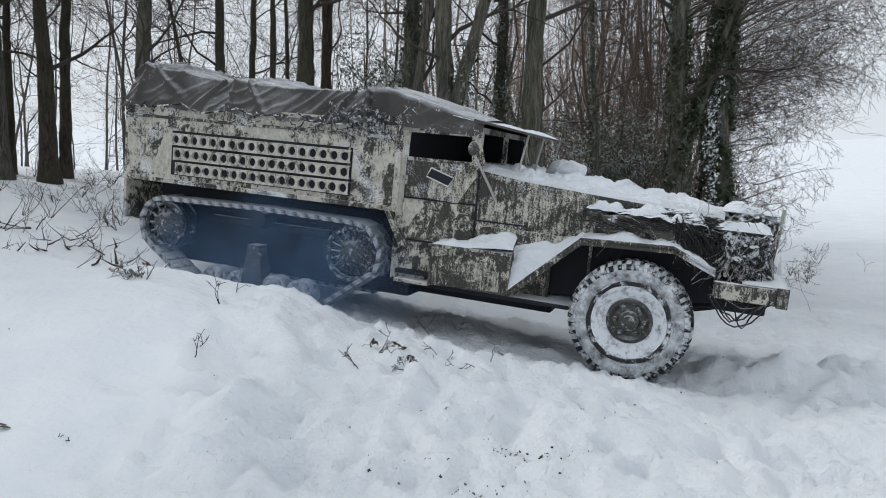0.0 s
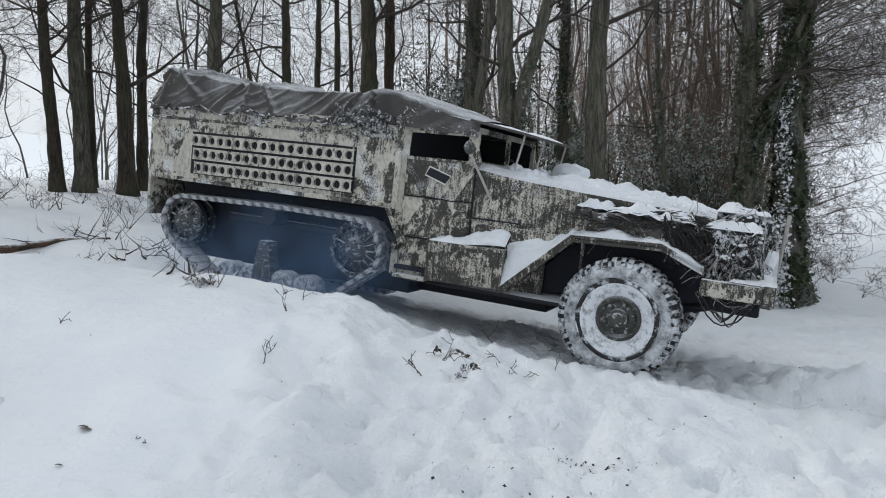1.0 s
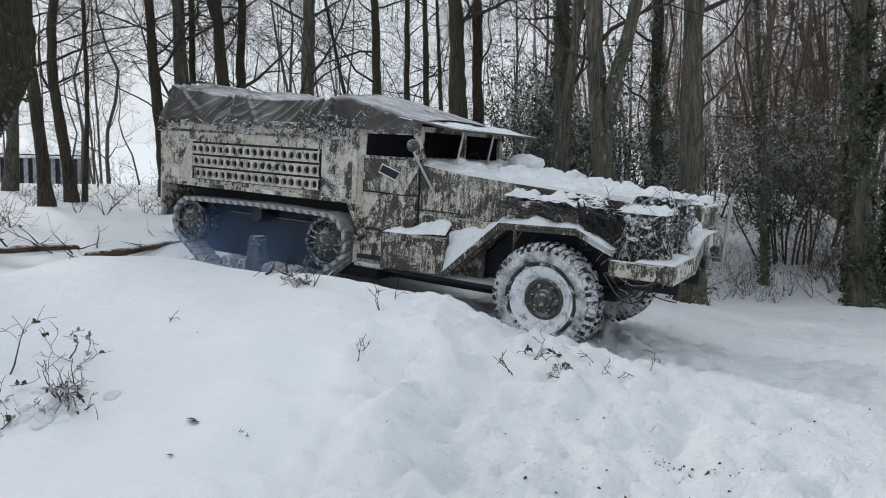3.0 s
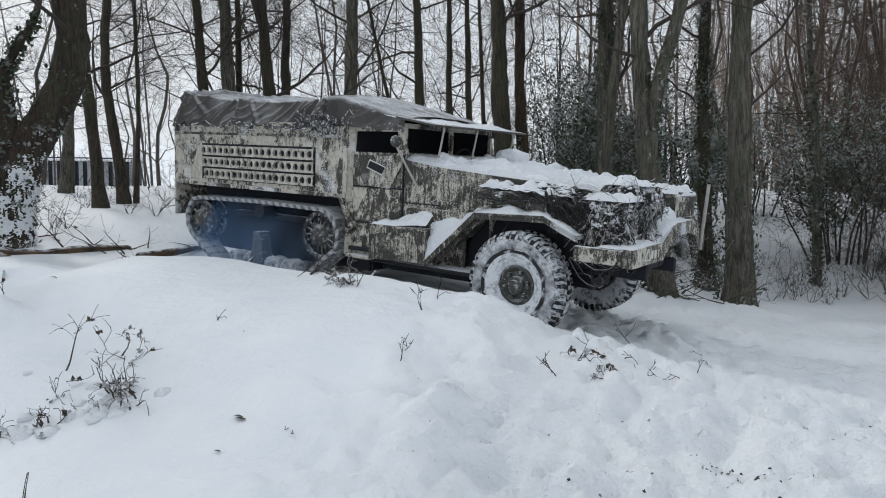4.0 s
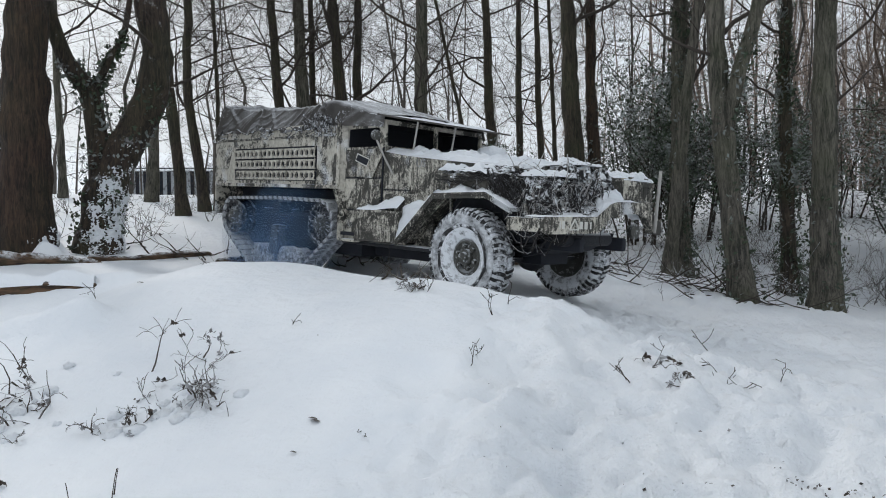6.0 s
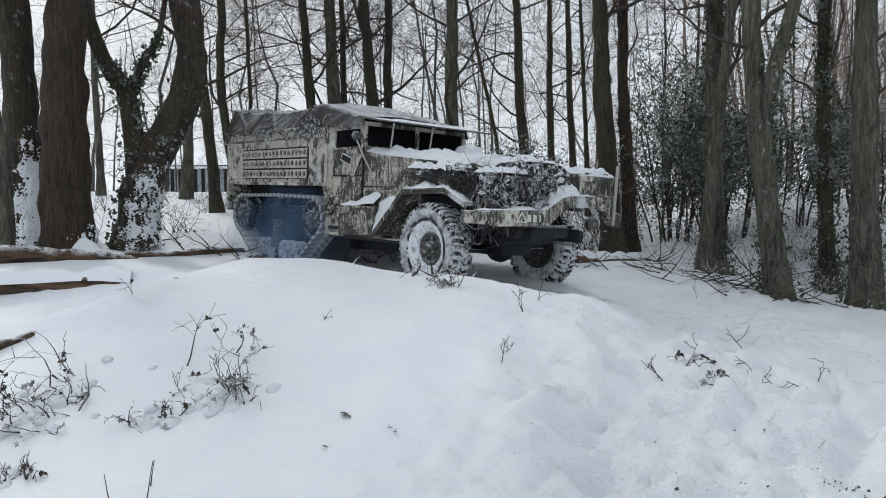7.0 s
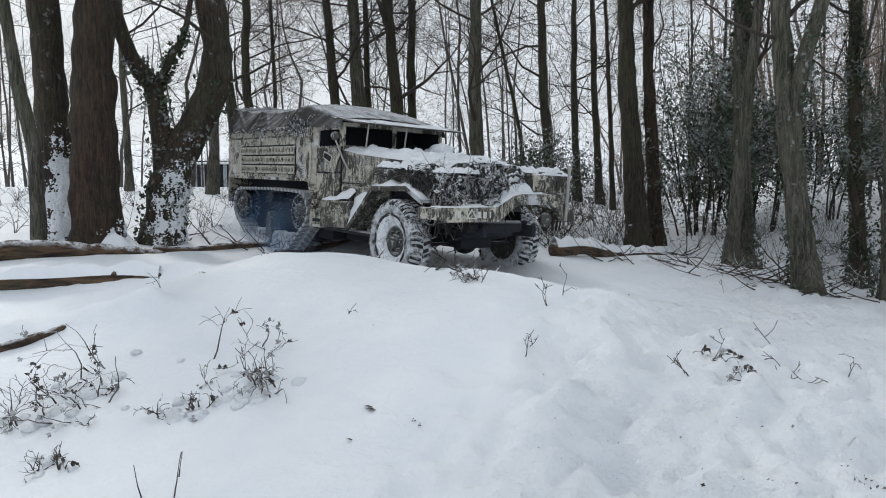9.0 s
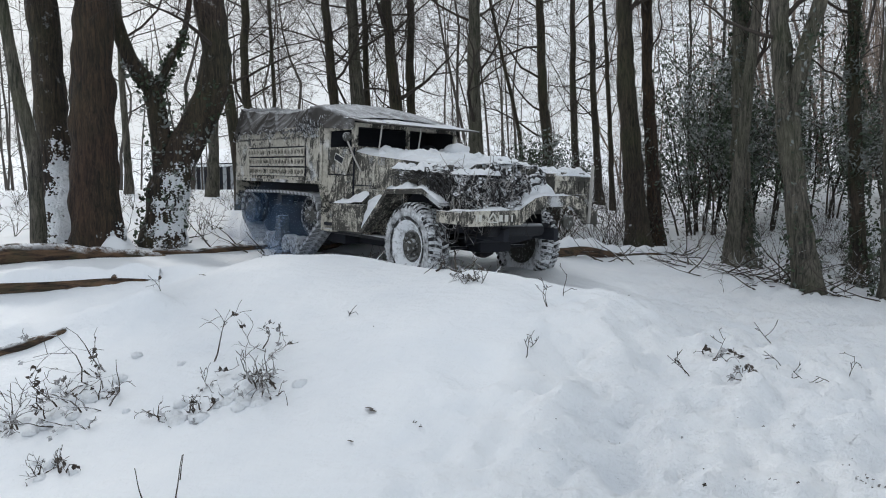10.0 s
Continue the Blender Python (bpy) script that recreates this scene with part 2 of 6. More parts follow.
# ---- mesh helpers ----
class Geo:
    """Collects vertices and faces for one mesh."""

    def __init__(self):
        self.v, self.f = [], []

    def add(self, verts, faces):
        o = len(self.v)
        self.v.extend([tuple(p) for p in verts])
        self.f.extend([tuple(i + o for i in q) for q in faces])

    def box(self, x0, x1, y0, y1, z0, z1, bev=0.0):
        b = min(bev, (x1 - x0) / 2.2, (y1 - y0) / 2.2, (z1 - z0) / 2.2)
        if b <= 0:
            self.add([(x, y, z) for x in (x0, x1) for y in (y0, y1) for z in (z0, z1)],
                     [(0, 1, 3, 2), (4, 6, 7, 5), (0, 4, 5, 1), (2, 3, 7, 6), (0, 2, 6, 4), (1, 5, 7, 3)])
            return
        bm = bmesh.new()
        bmesh.ops.create_cube(bm, size=1)
        for v in bm.verts:
            v.co = ((x0 + x1) / 2 + v.co.x * (x1 - x0), (y0 + y1) / 2 + v.co.y * (y1 - y0), (z0 + z1) / 2 + v.co.z * (z1 - z0))
        bmesh.ops.bevel(bm, geom=bm.edges[:], offset=b, segments=2, affect="EDGES", profile=0.5)
        bm.verts.index_update()
        self.add([v.co for v in bm.verts], [[v.index for v in f.verts] for f in bm.faces])
        bm.free()

    def tube(self, pts, radii, sides=6, caps=True):
        pts = [Vector(p) for p in pts]
        n, ring = len(pts), []
        ref = None
        for i, p in enumerate(pts):
            d = (pts[min(i + 1, n - 1)] - pts[max(i - 1, 0)])
            d = d.normalized() if d.length > 1e-9 else Vector((0, 0, 1))
            if ref is None:
                ref = d.orthogonal().normalized()
            ref = (ref - d * ref.dot(d))
            ref = ref.normalized() if ref.length > 1e-6 else d.orthogonal().normalized()
            w = d.cross(ref)
            r = radii[i] if isinstance(radii, (list, tuple)) else radii
            ring += [p + (ref * math.cos(a) + w * math.sin(a)) * r for a in (k * 2 * math.pi / sides for k in range(sides))]
        faces = [(i * sides + k, i * sides + (k + 1) % sides, (i + 1) * sides + (k + 1) % sides, (i + 1) * sides + k)
                 for i in range(n - 1) for k in range(sides)]
        if caps:
            faces += [tuple(range(sides))[::-1], tuple((n - 1) * sides + k for k in range(sides))]
        self.add(ring, faces)

    def lathe(self, prof, seg=32, axis="y"):
        """Turn (radius, offset) pairs about the axis through the origin."""
        vs = []
        for r, o in prof:
            for k in range(seg):
                a = k * 2 * math.pi / seg
                vs.append((r * math.cos(a), o, r * math.sin(a)) if axis == "y" else (r * math.cos(a), r * math.sin(a), o))
        n = len(prof)
        self.add(vs, [(i * seg + k, i * seg + (k + 1) % seg, (i + 1) * seg + (k + 1) % seg, (i + 1) * seg + k) for i in range(n - 1) for k in range(seg)])

    def prism(self, outline, axis, a, b):
        """Extrude an outline of (u, w) along an axis from a to b: 'y' takes (x, z), 'x' takes (y, z), 'z' takes (x, y)."""
        put = {"y": lambda u, w, s: (u, s, w), "x": lambda u, w, s: (s, u, w), "z": lambda u, w, s: (u, w, s)}[axis]
        n = len(outline)
        self.add([put(u, w, s) for s in (a, b) for u, w in outline],
                 [tuple(range(n)), tuple(range(2 * n - 1, n - 1, -1))] + [(i, n + i, n + (i + 1) % n, (i + 1) % n) for i in range(n)])

    def grid(self, nu, nv, fn, wrap=False):
        self.add([fn(i / (nu - 1), j / (nv - 1)) for i in range(nu) for j in range(nv)],
                 [(i * nv + j, (i + 1) * nv + j, (i + 1) * nv + j + 1, i * nv + j + 1) for i in range(nu - 1) for j in range(nv - 1)])

    def mesh(self, name, mat, smooth=False, fix=True):
        me = bpy.data.meshes.new(name)
        me.from_pydata(self.v, [], self.f)
        if fix:
            bm = bmesh.new()
            bm.from_mesh(me)
            bmesh.ops.recalc_face_normals(bm, faces=bm.faces[:])
            bm.to_mesh(me)
            bm.free()
        me.materials.append(mat)
        if smooth:
            me.polygons.foreach_set("use_smooth", [True] * len(me.polygons))
            if smooth == "auto":
                me.set_sharp_from_angle(angle=radians(40))
        me.update()
        return me


def part(name, geo, mat, parent=None, label="", smooth="auto", fix=True):
    ob = new(name, geo if isinstance(geo, bpy.types.Mesh) else geo.mesh(name, mat, smooth, fix))
    if parent:
        ob.parent = parent
    if label:
        ob["label"] = label
    return ob


def wob(p, s, a, seed=0.0):
    """Smooth random offset of a point."""
    return noise.noise_vector(Vector(p) * s + Vector((seed, seed * 1.7, 0))) * a


def snow_cap(fn, nu, nv, thick, seed, rag=0.35):
    """A lumpy sheet of lying snow over the surface fn(u, v), thinning to nothing at a ragged edge."""
    g = Geo()

    def top(u, v):
        p = Vector(fn(u, v))
        edge = min(u, 1 - u, v, 1 - v) * 2
        n = 0.5 + 0.9 * noise.noise(p * 4.5 + Vector((seed, 0, 0))) + 0.55 * noise.noise(p * 13 + Vector((0, seed, 0))) + 0.25 * noise.noise(p * 30)
        h = thick * max(0.0, min(1.0, edge * 3.0)) ** 0.5 * max(0.0, n + rag)
        return p + Vector((0, 0, h - 0.012))
    g.grid(nu, nv, top)
    return g


# ---- ground ----
def sm(a, b, v):
    v = min(1.0, max(0.0, (v - a) / (b - a)))
    return v * v * (3 - 2 * v)
def land(x, y):
    """Height of the snow without its fine relief."""
    yp = 6.25 - 0.29 * max(-9.0, min(6.0, x))          # near wheel line of the vehicle's way
    low = 0.30 + 0.64 * sm(2.4, -3.4, x) + 0.33 * sm(-3.5, -8.0, x)   # ground along the way
    low += 0.25 * sm(4.0, 16.0, x)
    crest = 0.30                                       # bank between the viewer and the way
    for xa, xb, step in ((-1.3, -2.5, 0.17), (-0.55, -1.3, 0.27), (0.9, -0.55, 0.24), (2.1, 0.7, 0.22)):
        crest += step * sm(xa, xb, x)
    crest += 0.15 * sm(-3.0, -4.5, x) * sm(-5.9, -5.0, x)
    yc = yp - 0.95 - 0.5 * max(0.0, -4.0 - max(-9.0, x))
    if y >= yc:
        z = crest + (low - crest) * sm(yc, yp - 0.1, y)
    else:
        z = crest * sm(0.8, yc + 0.25, y) ** 1.15
    back = y - yp
    z += 0.22 * sm(2.2, 5.0, back) * sm(3.0, -1.0, x) * (1 - sm(-1.2, -3.2, x)) + 0.22 * sm(0.9, 2.0, back) * sm(-1.2, -3.2, x)
    z += 0.20 * sm(-6.5, -9.0, x) * sm(2.0, 6.5, y)
    d = math.hypot(x, y)
    if y > 0:
        z += 0.10 * max(0.0, min(8.0, d - 13.5)) * sm(8.0, 5.5, x) * sm(-8.0, -3.0, x)
        z += 0.10 * max(0.0, min(9.0, d - 11.0)) * sm(-3.0, -8.0, x)
        z += 0.15 * max(0.0, min(7.0, d - 12.8)) * sm(-1.8, 0.3, x) * sm(6.5, 4.8, x)
        z += 0.045 * max(0.0, d - 15) + 0.0003 * max(0.0, d - 15) ** 2 if d < 260 else 0.045 * 245 + 0.0003 * 245 ** 2
    return z


# snow heaped over lying logs: ends, half width, height
RIDGES = [(-7.9, 4.75, -5.75, 5.75, 0.16, 0.17), (-6.8, 3.85, -5.05, 4.5, 0.20, 0.20)]


# hollows trodden or slid into the bank's flank: place, half widths, depth
HOLLOWS = [(-1.28, 4.45, 0.22, 0.42, 0.10), (-0.86, 3.72, 0.20, 0.30, 0.08), (-1.75, 4.1, 0.22, 0.2, 0.05), (0.1, 5.6, 0.3, 0.25, 0.07)]
_hr = random.Random(8)
HOLLOWS += [(_hr.uniform(-1.7, 2.8), _hr.uniform(2.5, 5.6), _hr.uniform(0.07, 0.13), _hr.uniform(0.09, 0.17), _hr.uniform(0.03, 0.07)) for _k in range(110)]


def relief(x, y):
    """Fine relief of the snow: drift, trodden clumps on the bank's flank, ruts."""
    p = Vector((x, y, 0))
    d = math.hypot(x, y)
    if d > 40:
        return 0.6 * noise.noise(p * 0.03)
    z = 0.035 * noise.noise(p * 0.7) + 0.012 * noise.noise(p * 2.1)
    rough = sm(-2.4, -0.9, x + 0.35 * noise.noise(p * 1.3)) * sm(1.8, 2.8, y) * sm(14, 9, y)
    rough *= 1 - 0.75 * math.exp(-(((x + 0.72) / 0.30) ** 2 + ((y - 4.7) / 0.55) ** 2) ** 2)
    if rough > 0:
        n = noise.noise(p * 1.7) * 0.07 - abs(noise.noise(p * 3.6)) * 0.085 + noise.noise(p * 7.0) * 0.055 - abs(noise.noise(p * 9.5)) * 0.085 + noise.noise(p * 14.0) * 0.035 + 0.05
        z += rough * n * (0.95 - 0.25 * sm(-0.5, 1.5, x))
    z += 0.16 * sm(1.9, 2.6, x) * sm(7.0, 4.0, x) * math.exp(-((y - 6.35 + 0.12 * x) / 0.35) ** 2) * (0.7 + 1.2 * noise.noise(p * 2.8))
    if -2.5 < x < 3.5 and 2.0 < y < 6.5:
        for hx, hy, rx, ry, dep in HOLLOWS:
            q = ((x - hx) / rx) ** 2 + ((y - hy) / ry) ** 2
            if q < 5:
                z += -dep * math.exp(-q * q) + 0.15 * dep * math.exp(-((math.sqrt(q) - 1.45) / 0.3) ** 2)
    for ax, ay, bx, by, w, h in RIDGES:
        f = max(0.0, min(1.0, ((x - ax) * (bx - ax) + (y - ay) * (by - ay)) / ((bx - ax) ** 2 + (by - ay) ** 2)))
        q = math.hypot(x - ax - f * (bx - ax), y - ay - f * (by - ay)) / w
        if q < 3:
            z += h * math.exp(-q * q) * (0.8 + 0.5 * noise.noise(p * 3))
    yp = 6.25 - 0.29 * max(-9.0, min(6.0, x))
    for off in (0.05, 1.75):
        q = (y - yp - off) / 0.20
        if abs(q) < 3 and x > -4:
            z -= 0.06 * math.exp(-q * q) * sm(-4, -1, x)
            z += 0.05 * math.exp(-(abs(q) - 1.7) ** 2 * 3) * (0.6 + noise.noise(p * 5)) * sm(-2, 1, x)
    return z


def ground_z(x, y):
    return land(x, y) + relief(x, y)


def spread(lo, hi, a, b, step, grow):
    """Coordinates close together between a and b, and wider and wider towards lo and hi."""
    c = list(np.arange(a, b + 1e-6, step))
    s = step
    while c[-1] < hi:
        s *= grow
        c.append(c[-1] + s)
    s = step
    while c[0] > lo:
        s *= grow
        c.insert(0, c[0] - s)
    return c


def build_ground():
    xs = spread(-600, 600, -8.0, 5.5, 0.045, 1.08)
    ys = spread(-400, 700, 1.8, 8.5, 0.045, 1.075)
    n = len(ys)
    vs = [(x, y, ground_z(x, y)) for x in xs for y in ys]
    fs = [(i * n + j, (i + 1) * n + j, (i + 1) * n + j + 1, i * n + j + 1) for i in range(len(xs) - 1) for j in range(n - 1)]
    me = bpy.data.meshes.new("ground")
    me.from_pydata(vs, [], fs)
    me.materials.append(M_SNOW)
    me.polygons.foreach_set("use_smooth", [True] * len(me.polygons))
    tagged(new("ground", me), "deep white snow on a bank and a rising field", "ground", kind="structure")


build_ground()


# ---- trees ----
def grow(g_thick, g_thin, start, way, length, radius, level, rng, droop=0.0, snow=None, thin_from=2, kids=(7, 7, 5, 4), wander=0.16):
    """One limb with its side limbs."""
    segs = (12, 8, 5, 4, 3)[min(level, 4)]
    p, d = Vector(start), Vector(way).normalized()
    pts, rad = [p.copy()], [radius]
    for i in range(segs):
        d = (d + Vector((rng.gauss(0, wander), rng.gauss(0, wander), rng.gauss(0, wander) + (0.05 if level else 0.0) - droop))).normalized()
        p = p + d * (length / segs)
        pts.append(p.copy())
        rad.append(max(0.0022, radius * (1 - 0.82 * (i + 1) / segs)))
    (g_thick if level < thin_from else g_thin).tube(pts, rad, (9, 6, 4, 3, 3)[min(level, 4)], False)
    if level >= 4 or level - 0 >= len(kids):
        return pts, rad
    n = kids[level]
    for k in range(n):
        f = rng.uniform(0.25, 1.0)
        i = min(int(f * segs), segs - 1)
        q = pts[i].lerp(pts[i + 1], rng.random())
        axis = (pts[i + 1] - pts[i]).normalized()
        side = axis.orthogonal().normalized()
        side.rotate(Matrix.Rotation(rng.uniform(0, 2 * math.pi), 3, axis))
        w = axis * rng.uniform(0.3, 0.9) + side * rng.uniform(0.6, 1.0)
        grow(g_thick, g_thin, q, w, length * rng.uniform(0.35, 0.62), max(0.003, rad[i] * rng.uniform(0.4, 0.6)), level + 1, rng, droop, snow, thin_from, kids, wander * 1.15)
    return pts, rad


def leaf_mesh(g, p, size, rng):
    a = Vector((rng.gauss(0, 1), rng.gauss(0, 1), rng.gauss(0, 1))).normalized()
    b = a.orthogonal().normalized()
    c = a.cross(b)
    g.add([p - a * size, p + b * size * 0.55, p + a * size, p - b * size * 0.55 + c * size * 0.25], [(0, 1, 2), (0, 2, 3)])


def trunk_line(base, top, bends, n=16):
    """A trunk's centre line from base to top; bends: (height share, dx, dy)."""
    pts = []
    for i in range(n + 1):
        f = i / n
        p = Vector(base).lerp(Vector(top), f)
        for h, dx, dy in bends:
            w = math.exp(-((f - h) / 0.16) ** 2)
            p += Vector((dx, dy, 0)) * w
        p += wob(p, 0.8, 0.05, base[0])
        pts.append(p)
    return pts


def curve_line(pts, n):
    """A smooth line of n points through a few given ones."""
    p = [Vector(q) for q in pts]
    p = [2 * p[0] - p[1]] + p + [2 * p[-1] - p[-2]]
    out = []
    for k in range(n):
        f = k / (n - 1) * (len(p) - 3)
        i = min(int(f), len(p) - 4)
        u = f - i
        a, b, c, d = p[i:i + 4]
        out.append(0.5 * (2 * b + (c - a) * u + (2 * a - 5 * b + 4 * c - d) * u * u + (3 * b - a - 3 * c + d) * u ** 3))
    return out


def snow_crust(line, rad, r0, seed, top, side, width, amount):
    """A ragged skin of wind-blown snow on a trunk, up to a height, round the side (degrees) it was blown on to."""
    g = Geo()
    rows = [(p, r) for p, r in zip(line, rad) if p.z < top * 1.3]
    fine = []
    for (p, r), (q, t) in zip(rows, rows[1:]):
        fine += [(p.lerp(q, k / 14), r + (t - r) * k / 14) for k in range(14)]
    na, verts, keep = 100, [], {}
    for i, (p, r) in enumerate(fine):
        for j in range(na):
            a = radians(side) + (j / (na - 1) * 2 - 1) * radians(width) * 1.3
            n = Vector((math.cos(a), math.sin(a), 0))
            v = p + n * r
            v = v + wob(v, 3.0, r0 * 0.22, seed)
            c = amount - 0.9 * max(0.0, p.z / top - 0.55) - 0.8 * max(0.0, abs(j / (na - 1) * 2 - 1) - 0.5)
            c += 0.40 * noise.noise(v * 4.0) + 0.35 * noise.noise(Vector((v.x * 24, v.y * 24, v.z * 9))) + 0.45 * noise.noise(v * 48)
            keep[i, j] = c > 0
            verts.append(v + n * (0.006 + 0.03 * max(0.0, min(1.0, c * 2))))
    faces = [(i * na + j, i * na + j + 1, (i + 1) * na + j + 1, (i + 1) * na + j) for i in range(len(fine) - 1) for j in range(na - 1)
             if keep[i, j] and keep[i + 1, j] and keep[i, j + 1] and keep[i + 1, j + 1]]
    g.add(verts, faces)
    return g


def tree(name, base, height, dia, lean=(0, 0), bends=(), forks=(), bark=None, limbs=10, first=0.3, ivy=0, ivy_mat=None, ivy_top=0.8,
         seed=1, twig=None, label="", limb_len=2.6, group="woodland trees", kids=(0, 6, 5, 4), flare=0.45, taper=0.62, limb_r=1.0, snow_side=None, way=None, arms=(), crust=None):
    """A bare winter tree: trunk with its flare and forks, a crown of limbs and twigs, and ivy where it has any."""
    rng = random.Random(seed)
    bx, by = base
    bz = ground_z(bx, by) - 0.1
    root = new(name)
    root.location = (bx, by, bz)
    r0 = dia / 2
    line = curve_line(way, 17) if way else trunk_line((0, 0, 0), (lean[0], lean[1], height), bends)
    trunk, crown = Geo(), Geo()
    n = len(line)
    rad = [r0 * ((1 - taper * i / (n - 1)) + flare * math.exp(-line[i].z / 0.28)) for i in range(n)]
    dense, drad = [], []
    for i in range(n - 1):
        for k in range(3):
            dense.append(line[i].lerp(line[i + 1], k / 3))
            drad.append(rad[i] + (rad[i + 1] - rad[i]) * k / 3)
    dense.append(line[-1]), drad.append(rad[-1])
    trunk.tube(dense, drad, 14, True)
    trunk.v = [tuple(Vector(v) + wob(v, 3.0, r0 * 0.22, seed)) for v in trunk.v]
    stems = [(dense, drad)]
    for z0, way, length, fr in forks:
        i = min(range(len(dense)), key=lambda k: abs(dense[k].z - z0))
        pts, fd = [dense[i].copy()], Vector(way).normalized()
        rr = [drad[i] * fr]
        for k in range(14):
            fd = (fd + Vector((rng.gauss(0, 0.06), rng.gauss(0, 0.06), 0.07))).normalized()
            pts.append(pts[-1] + fd * (length / 14))
            rr.append(rr[0] * (1 - 0.7 * (k + 1) / 14))
        trunk.tube(pts, rr, 10, True)
        stems.append((pts, rr))
    for fr, pts in arms:
        pts = curve_line(pts, 15)
        rr = [r0 * fr * (1 - 0.5 * k / 14) for k in range(15)]
        trunk.tube(pts, rr, 10, True)
        stems.append((pts, rr))
    for s, (pts, rr) in enumerate(stems):
        for k in range(limbs if s == 0 else max(3, limbs // 2)):
            f = first + (1 - first) * (k + rng.random()) / max(1, limbs)
            i = min(len(pts) - 2, int(min(f, 0.999) * (len(pts) - 1)))
            a = rng.uniform(0, 2 * math.pi)
            w = Vector((math.cos(a), math.sin(a), rng.uniform(0.1, 0.8)))
            grow(crown, crown, pts[i], w, limb_len * rng.uniform(0.6, 1.15), max(0.012, rr[i] * limb_r * rng.uniform(0.16, 0.34)), 1, rng, 0.0, None, 2, kids)
    part("trunk", trunk, bark or M_BARK, root, smooth=True, fix=False)
    if crust:
        part("snow_crust", snow_crust(dense, drad, r0, seed, *crust), M_SNOW, root, "snow blown on to the bark", True, False)
    if crown.v:
        part("crown", crown, twig or M_TWIG, root, smooth=False, fix=False)
    if ivy:
        lv = Geo()
        for k in range(int(ivy * 1.6)):
            pts, rr = stems[rng.randrange(len(stems))]
            f = rng.random() ** 1.2 * ivy_top
            i = min(len(pts) - 2, int(f * (len(pts) - 1)))
            a = rng.uniform(0, 2 * math.pi)
            p = pts[i].lerp(pts[i + 1], rng.random())
            if noise.noise(Vector((math.cos(a) * 1.5, math.sin(a) * 1.5, p.z * 1.6 + seed))) < -0.12:
                continue
            out = rr[i] * 1.05 + abs(rng.gauss(0, 0.05))
            leaf_mesh(lv, p + Vector((math.cos(a) * out, math.sin(a) * out, 0)), rng.uniform(0.022, 0.05), rng)
        if snow_side:
            wl = Geo()
            for k in range(snow_side[2]):
                f = rng.random() ** 1.4 * snow_side[1]
                i = min(len(dense) - 2, int(f * (len(dense) - 1)))
                a = radians(snow_side[0] + rng.gauss(0, 13) + 25 * noise.noise(Vector((0, 0, f * 22))))
                out = drad[i] * 1.08 + abs(rng.gauss(0.05, 0.05))
                leaf_mesh(wl, dense[i].lerp(dense[i + 1], rng.random()) + Vector((math.cos(a) * out, math.sin(a) * out, 0)), rng.uniform(0.02, 0.045), rng)
            part("snowy_ivy", wl, M_IVY_WHITE, root, "ivy leaves thick with snow", False, False)
        part("ivy", lv, ivy_mat or M_IVY, root, "dark green ivy leaves with snow", smooth=False, fix=False)
    return tagged(root, label or "bare winter tree with dark bark in the snow", "tree", group)


tree("tree", (-9.03, 6.28), 9.5, 0.20, bark=M_BARK_GREY, seed=3, limbs=4, first=0.75, taper=0.30, flare=0.2, way=[(0, 0, 0), (0, 0, 0.8), (-0.01, -0.01, 1.5), (-0.08, -0.11, 2.15), (-0.14, -0.20, 3.0), (-0.22, -0.32, 4.2), (-0.5, -0.7, 8.5)], label="slender leaning tree with smooth greyish bark")
tree("tree", (-9.85, 7.20), 9.5, 0.55, bark=M_BARK_SNOW, seed=4, limbs=6, first=0.75, taper=0.30, flare=0.35, way=[(0.05, 0.06, 0), (0.0, 0.0, 1.3), (-0.04, -0.05, 2.5), (-0.07, -0.10, 3.8), (-0.2, -0.3, 9.0)], crust=(1.40, 20, 85, 0.50), label="stout dark tree with snow blown on to its foot")
tree("tree", (-8.62, 6.84), 9.5, 0.66, bark=M_BARK_RED, seed=5, limbs=6, first=0.72, taper=0.30, flare=0.12, way=[(0, 0, 0), (0.01, 0.01, 1.2), (0.02, 0.03, 2.4), (0.06, 0.07, 3.7), (0.1, 0.1, 9.0)], crust=(0.55, 40, 60, 0.10), label="thick straight tree with reddish brown bark")
tree("tree", (-8.44, 7.81), 9.5, 0.58, bark=M_BARK_SNOW, seed=6, limbs=4, ivy=1300, ivy_top=0.62, first=0.7, taper=0.30, flare=0.16, way=[(0, 0, 0), (0.05, 0.06, 0.6), (0.11, 0.12, 1.05), (0.27, 0.28, 1.57), (0.48, 0.49, 2.1), (0.59, 0.60, 2.6), (0.64, 0.65, 3.0), (0.58, 0.60, 3.7), (0.5, 0.5, 7.5)],
     arms=[(0.56, [(0.06, 0.06, 0.85), (0.05, 0.05, 1.55), (-0.01, -0.01, 2.35), (-0.12, -0.13, 2.62), (-0.24, -0.26, 2.95), (-0.40, -0.44, 3.9), (-0.7, -0.7, 6.5)]), (0.22, [(-0.02, -0.02, 2.3), (0.17, 0.19, 2.9), (0.33, 0.35, 3.4), (0.5, 0.5, 5.0)])],
     crust=(1.40, -8, 70, 0.20), label="crooked forked tree with ivy and snow on its foot")
tree("tree", (-14.38, 12.41), 9.5, 0.18, (-0.11, -0.13), [], bark=M_BARK_GREY, seed=7, limbs=14, first=0.2, limb_len=3.2, label="thin grey tree in the snowy wood")
tree("tree", (-12.37, 13.08), 9.5, 0.26, (0.38, 0.36), [], bark=M_BARK_GREY, seed=8, limbs=14, first=0.2, limb_len=3.2, label="grey leaning tree in the snowy wood")
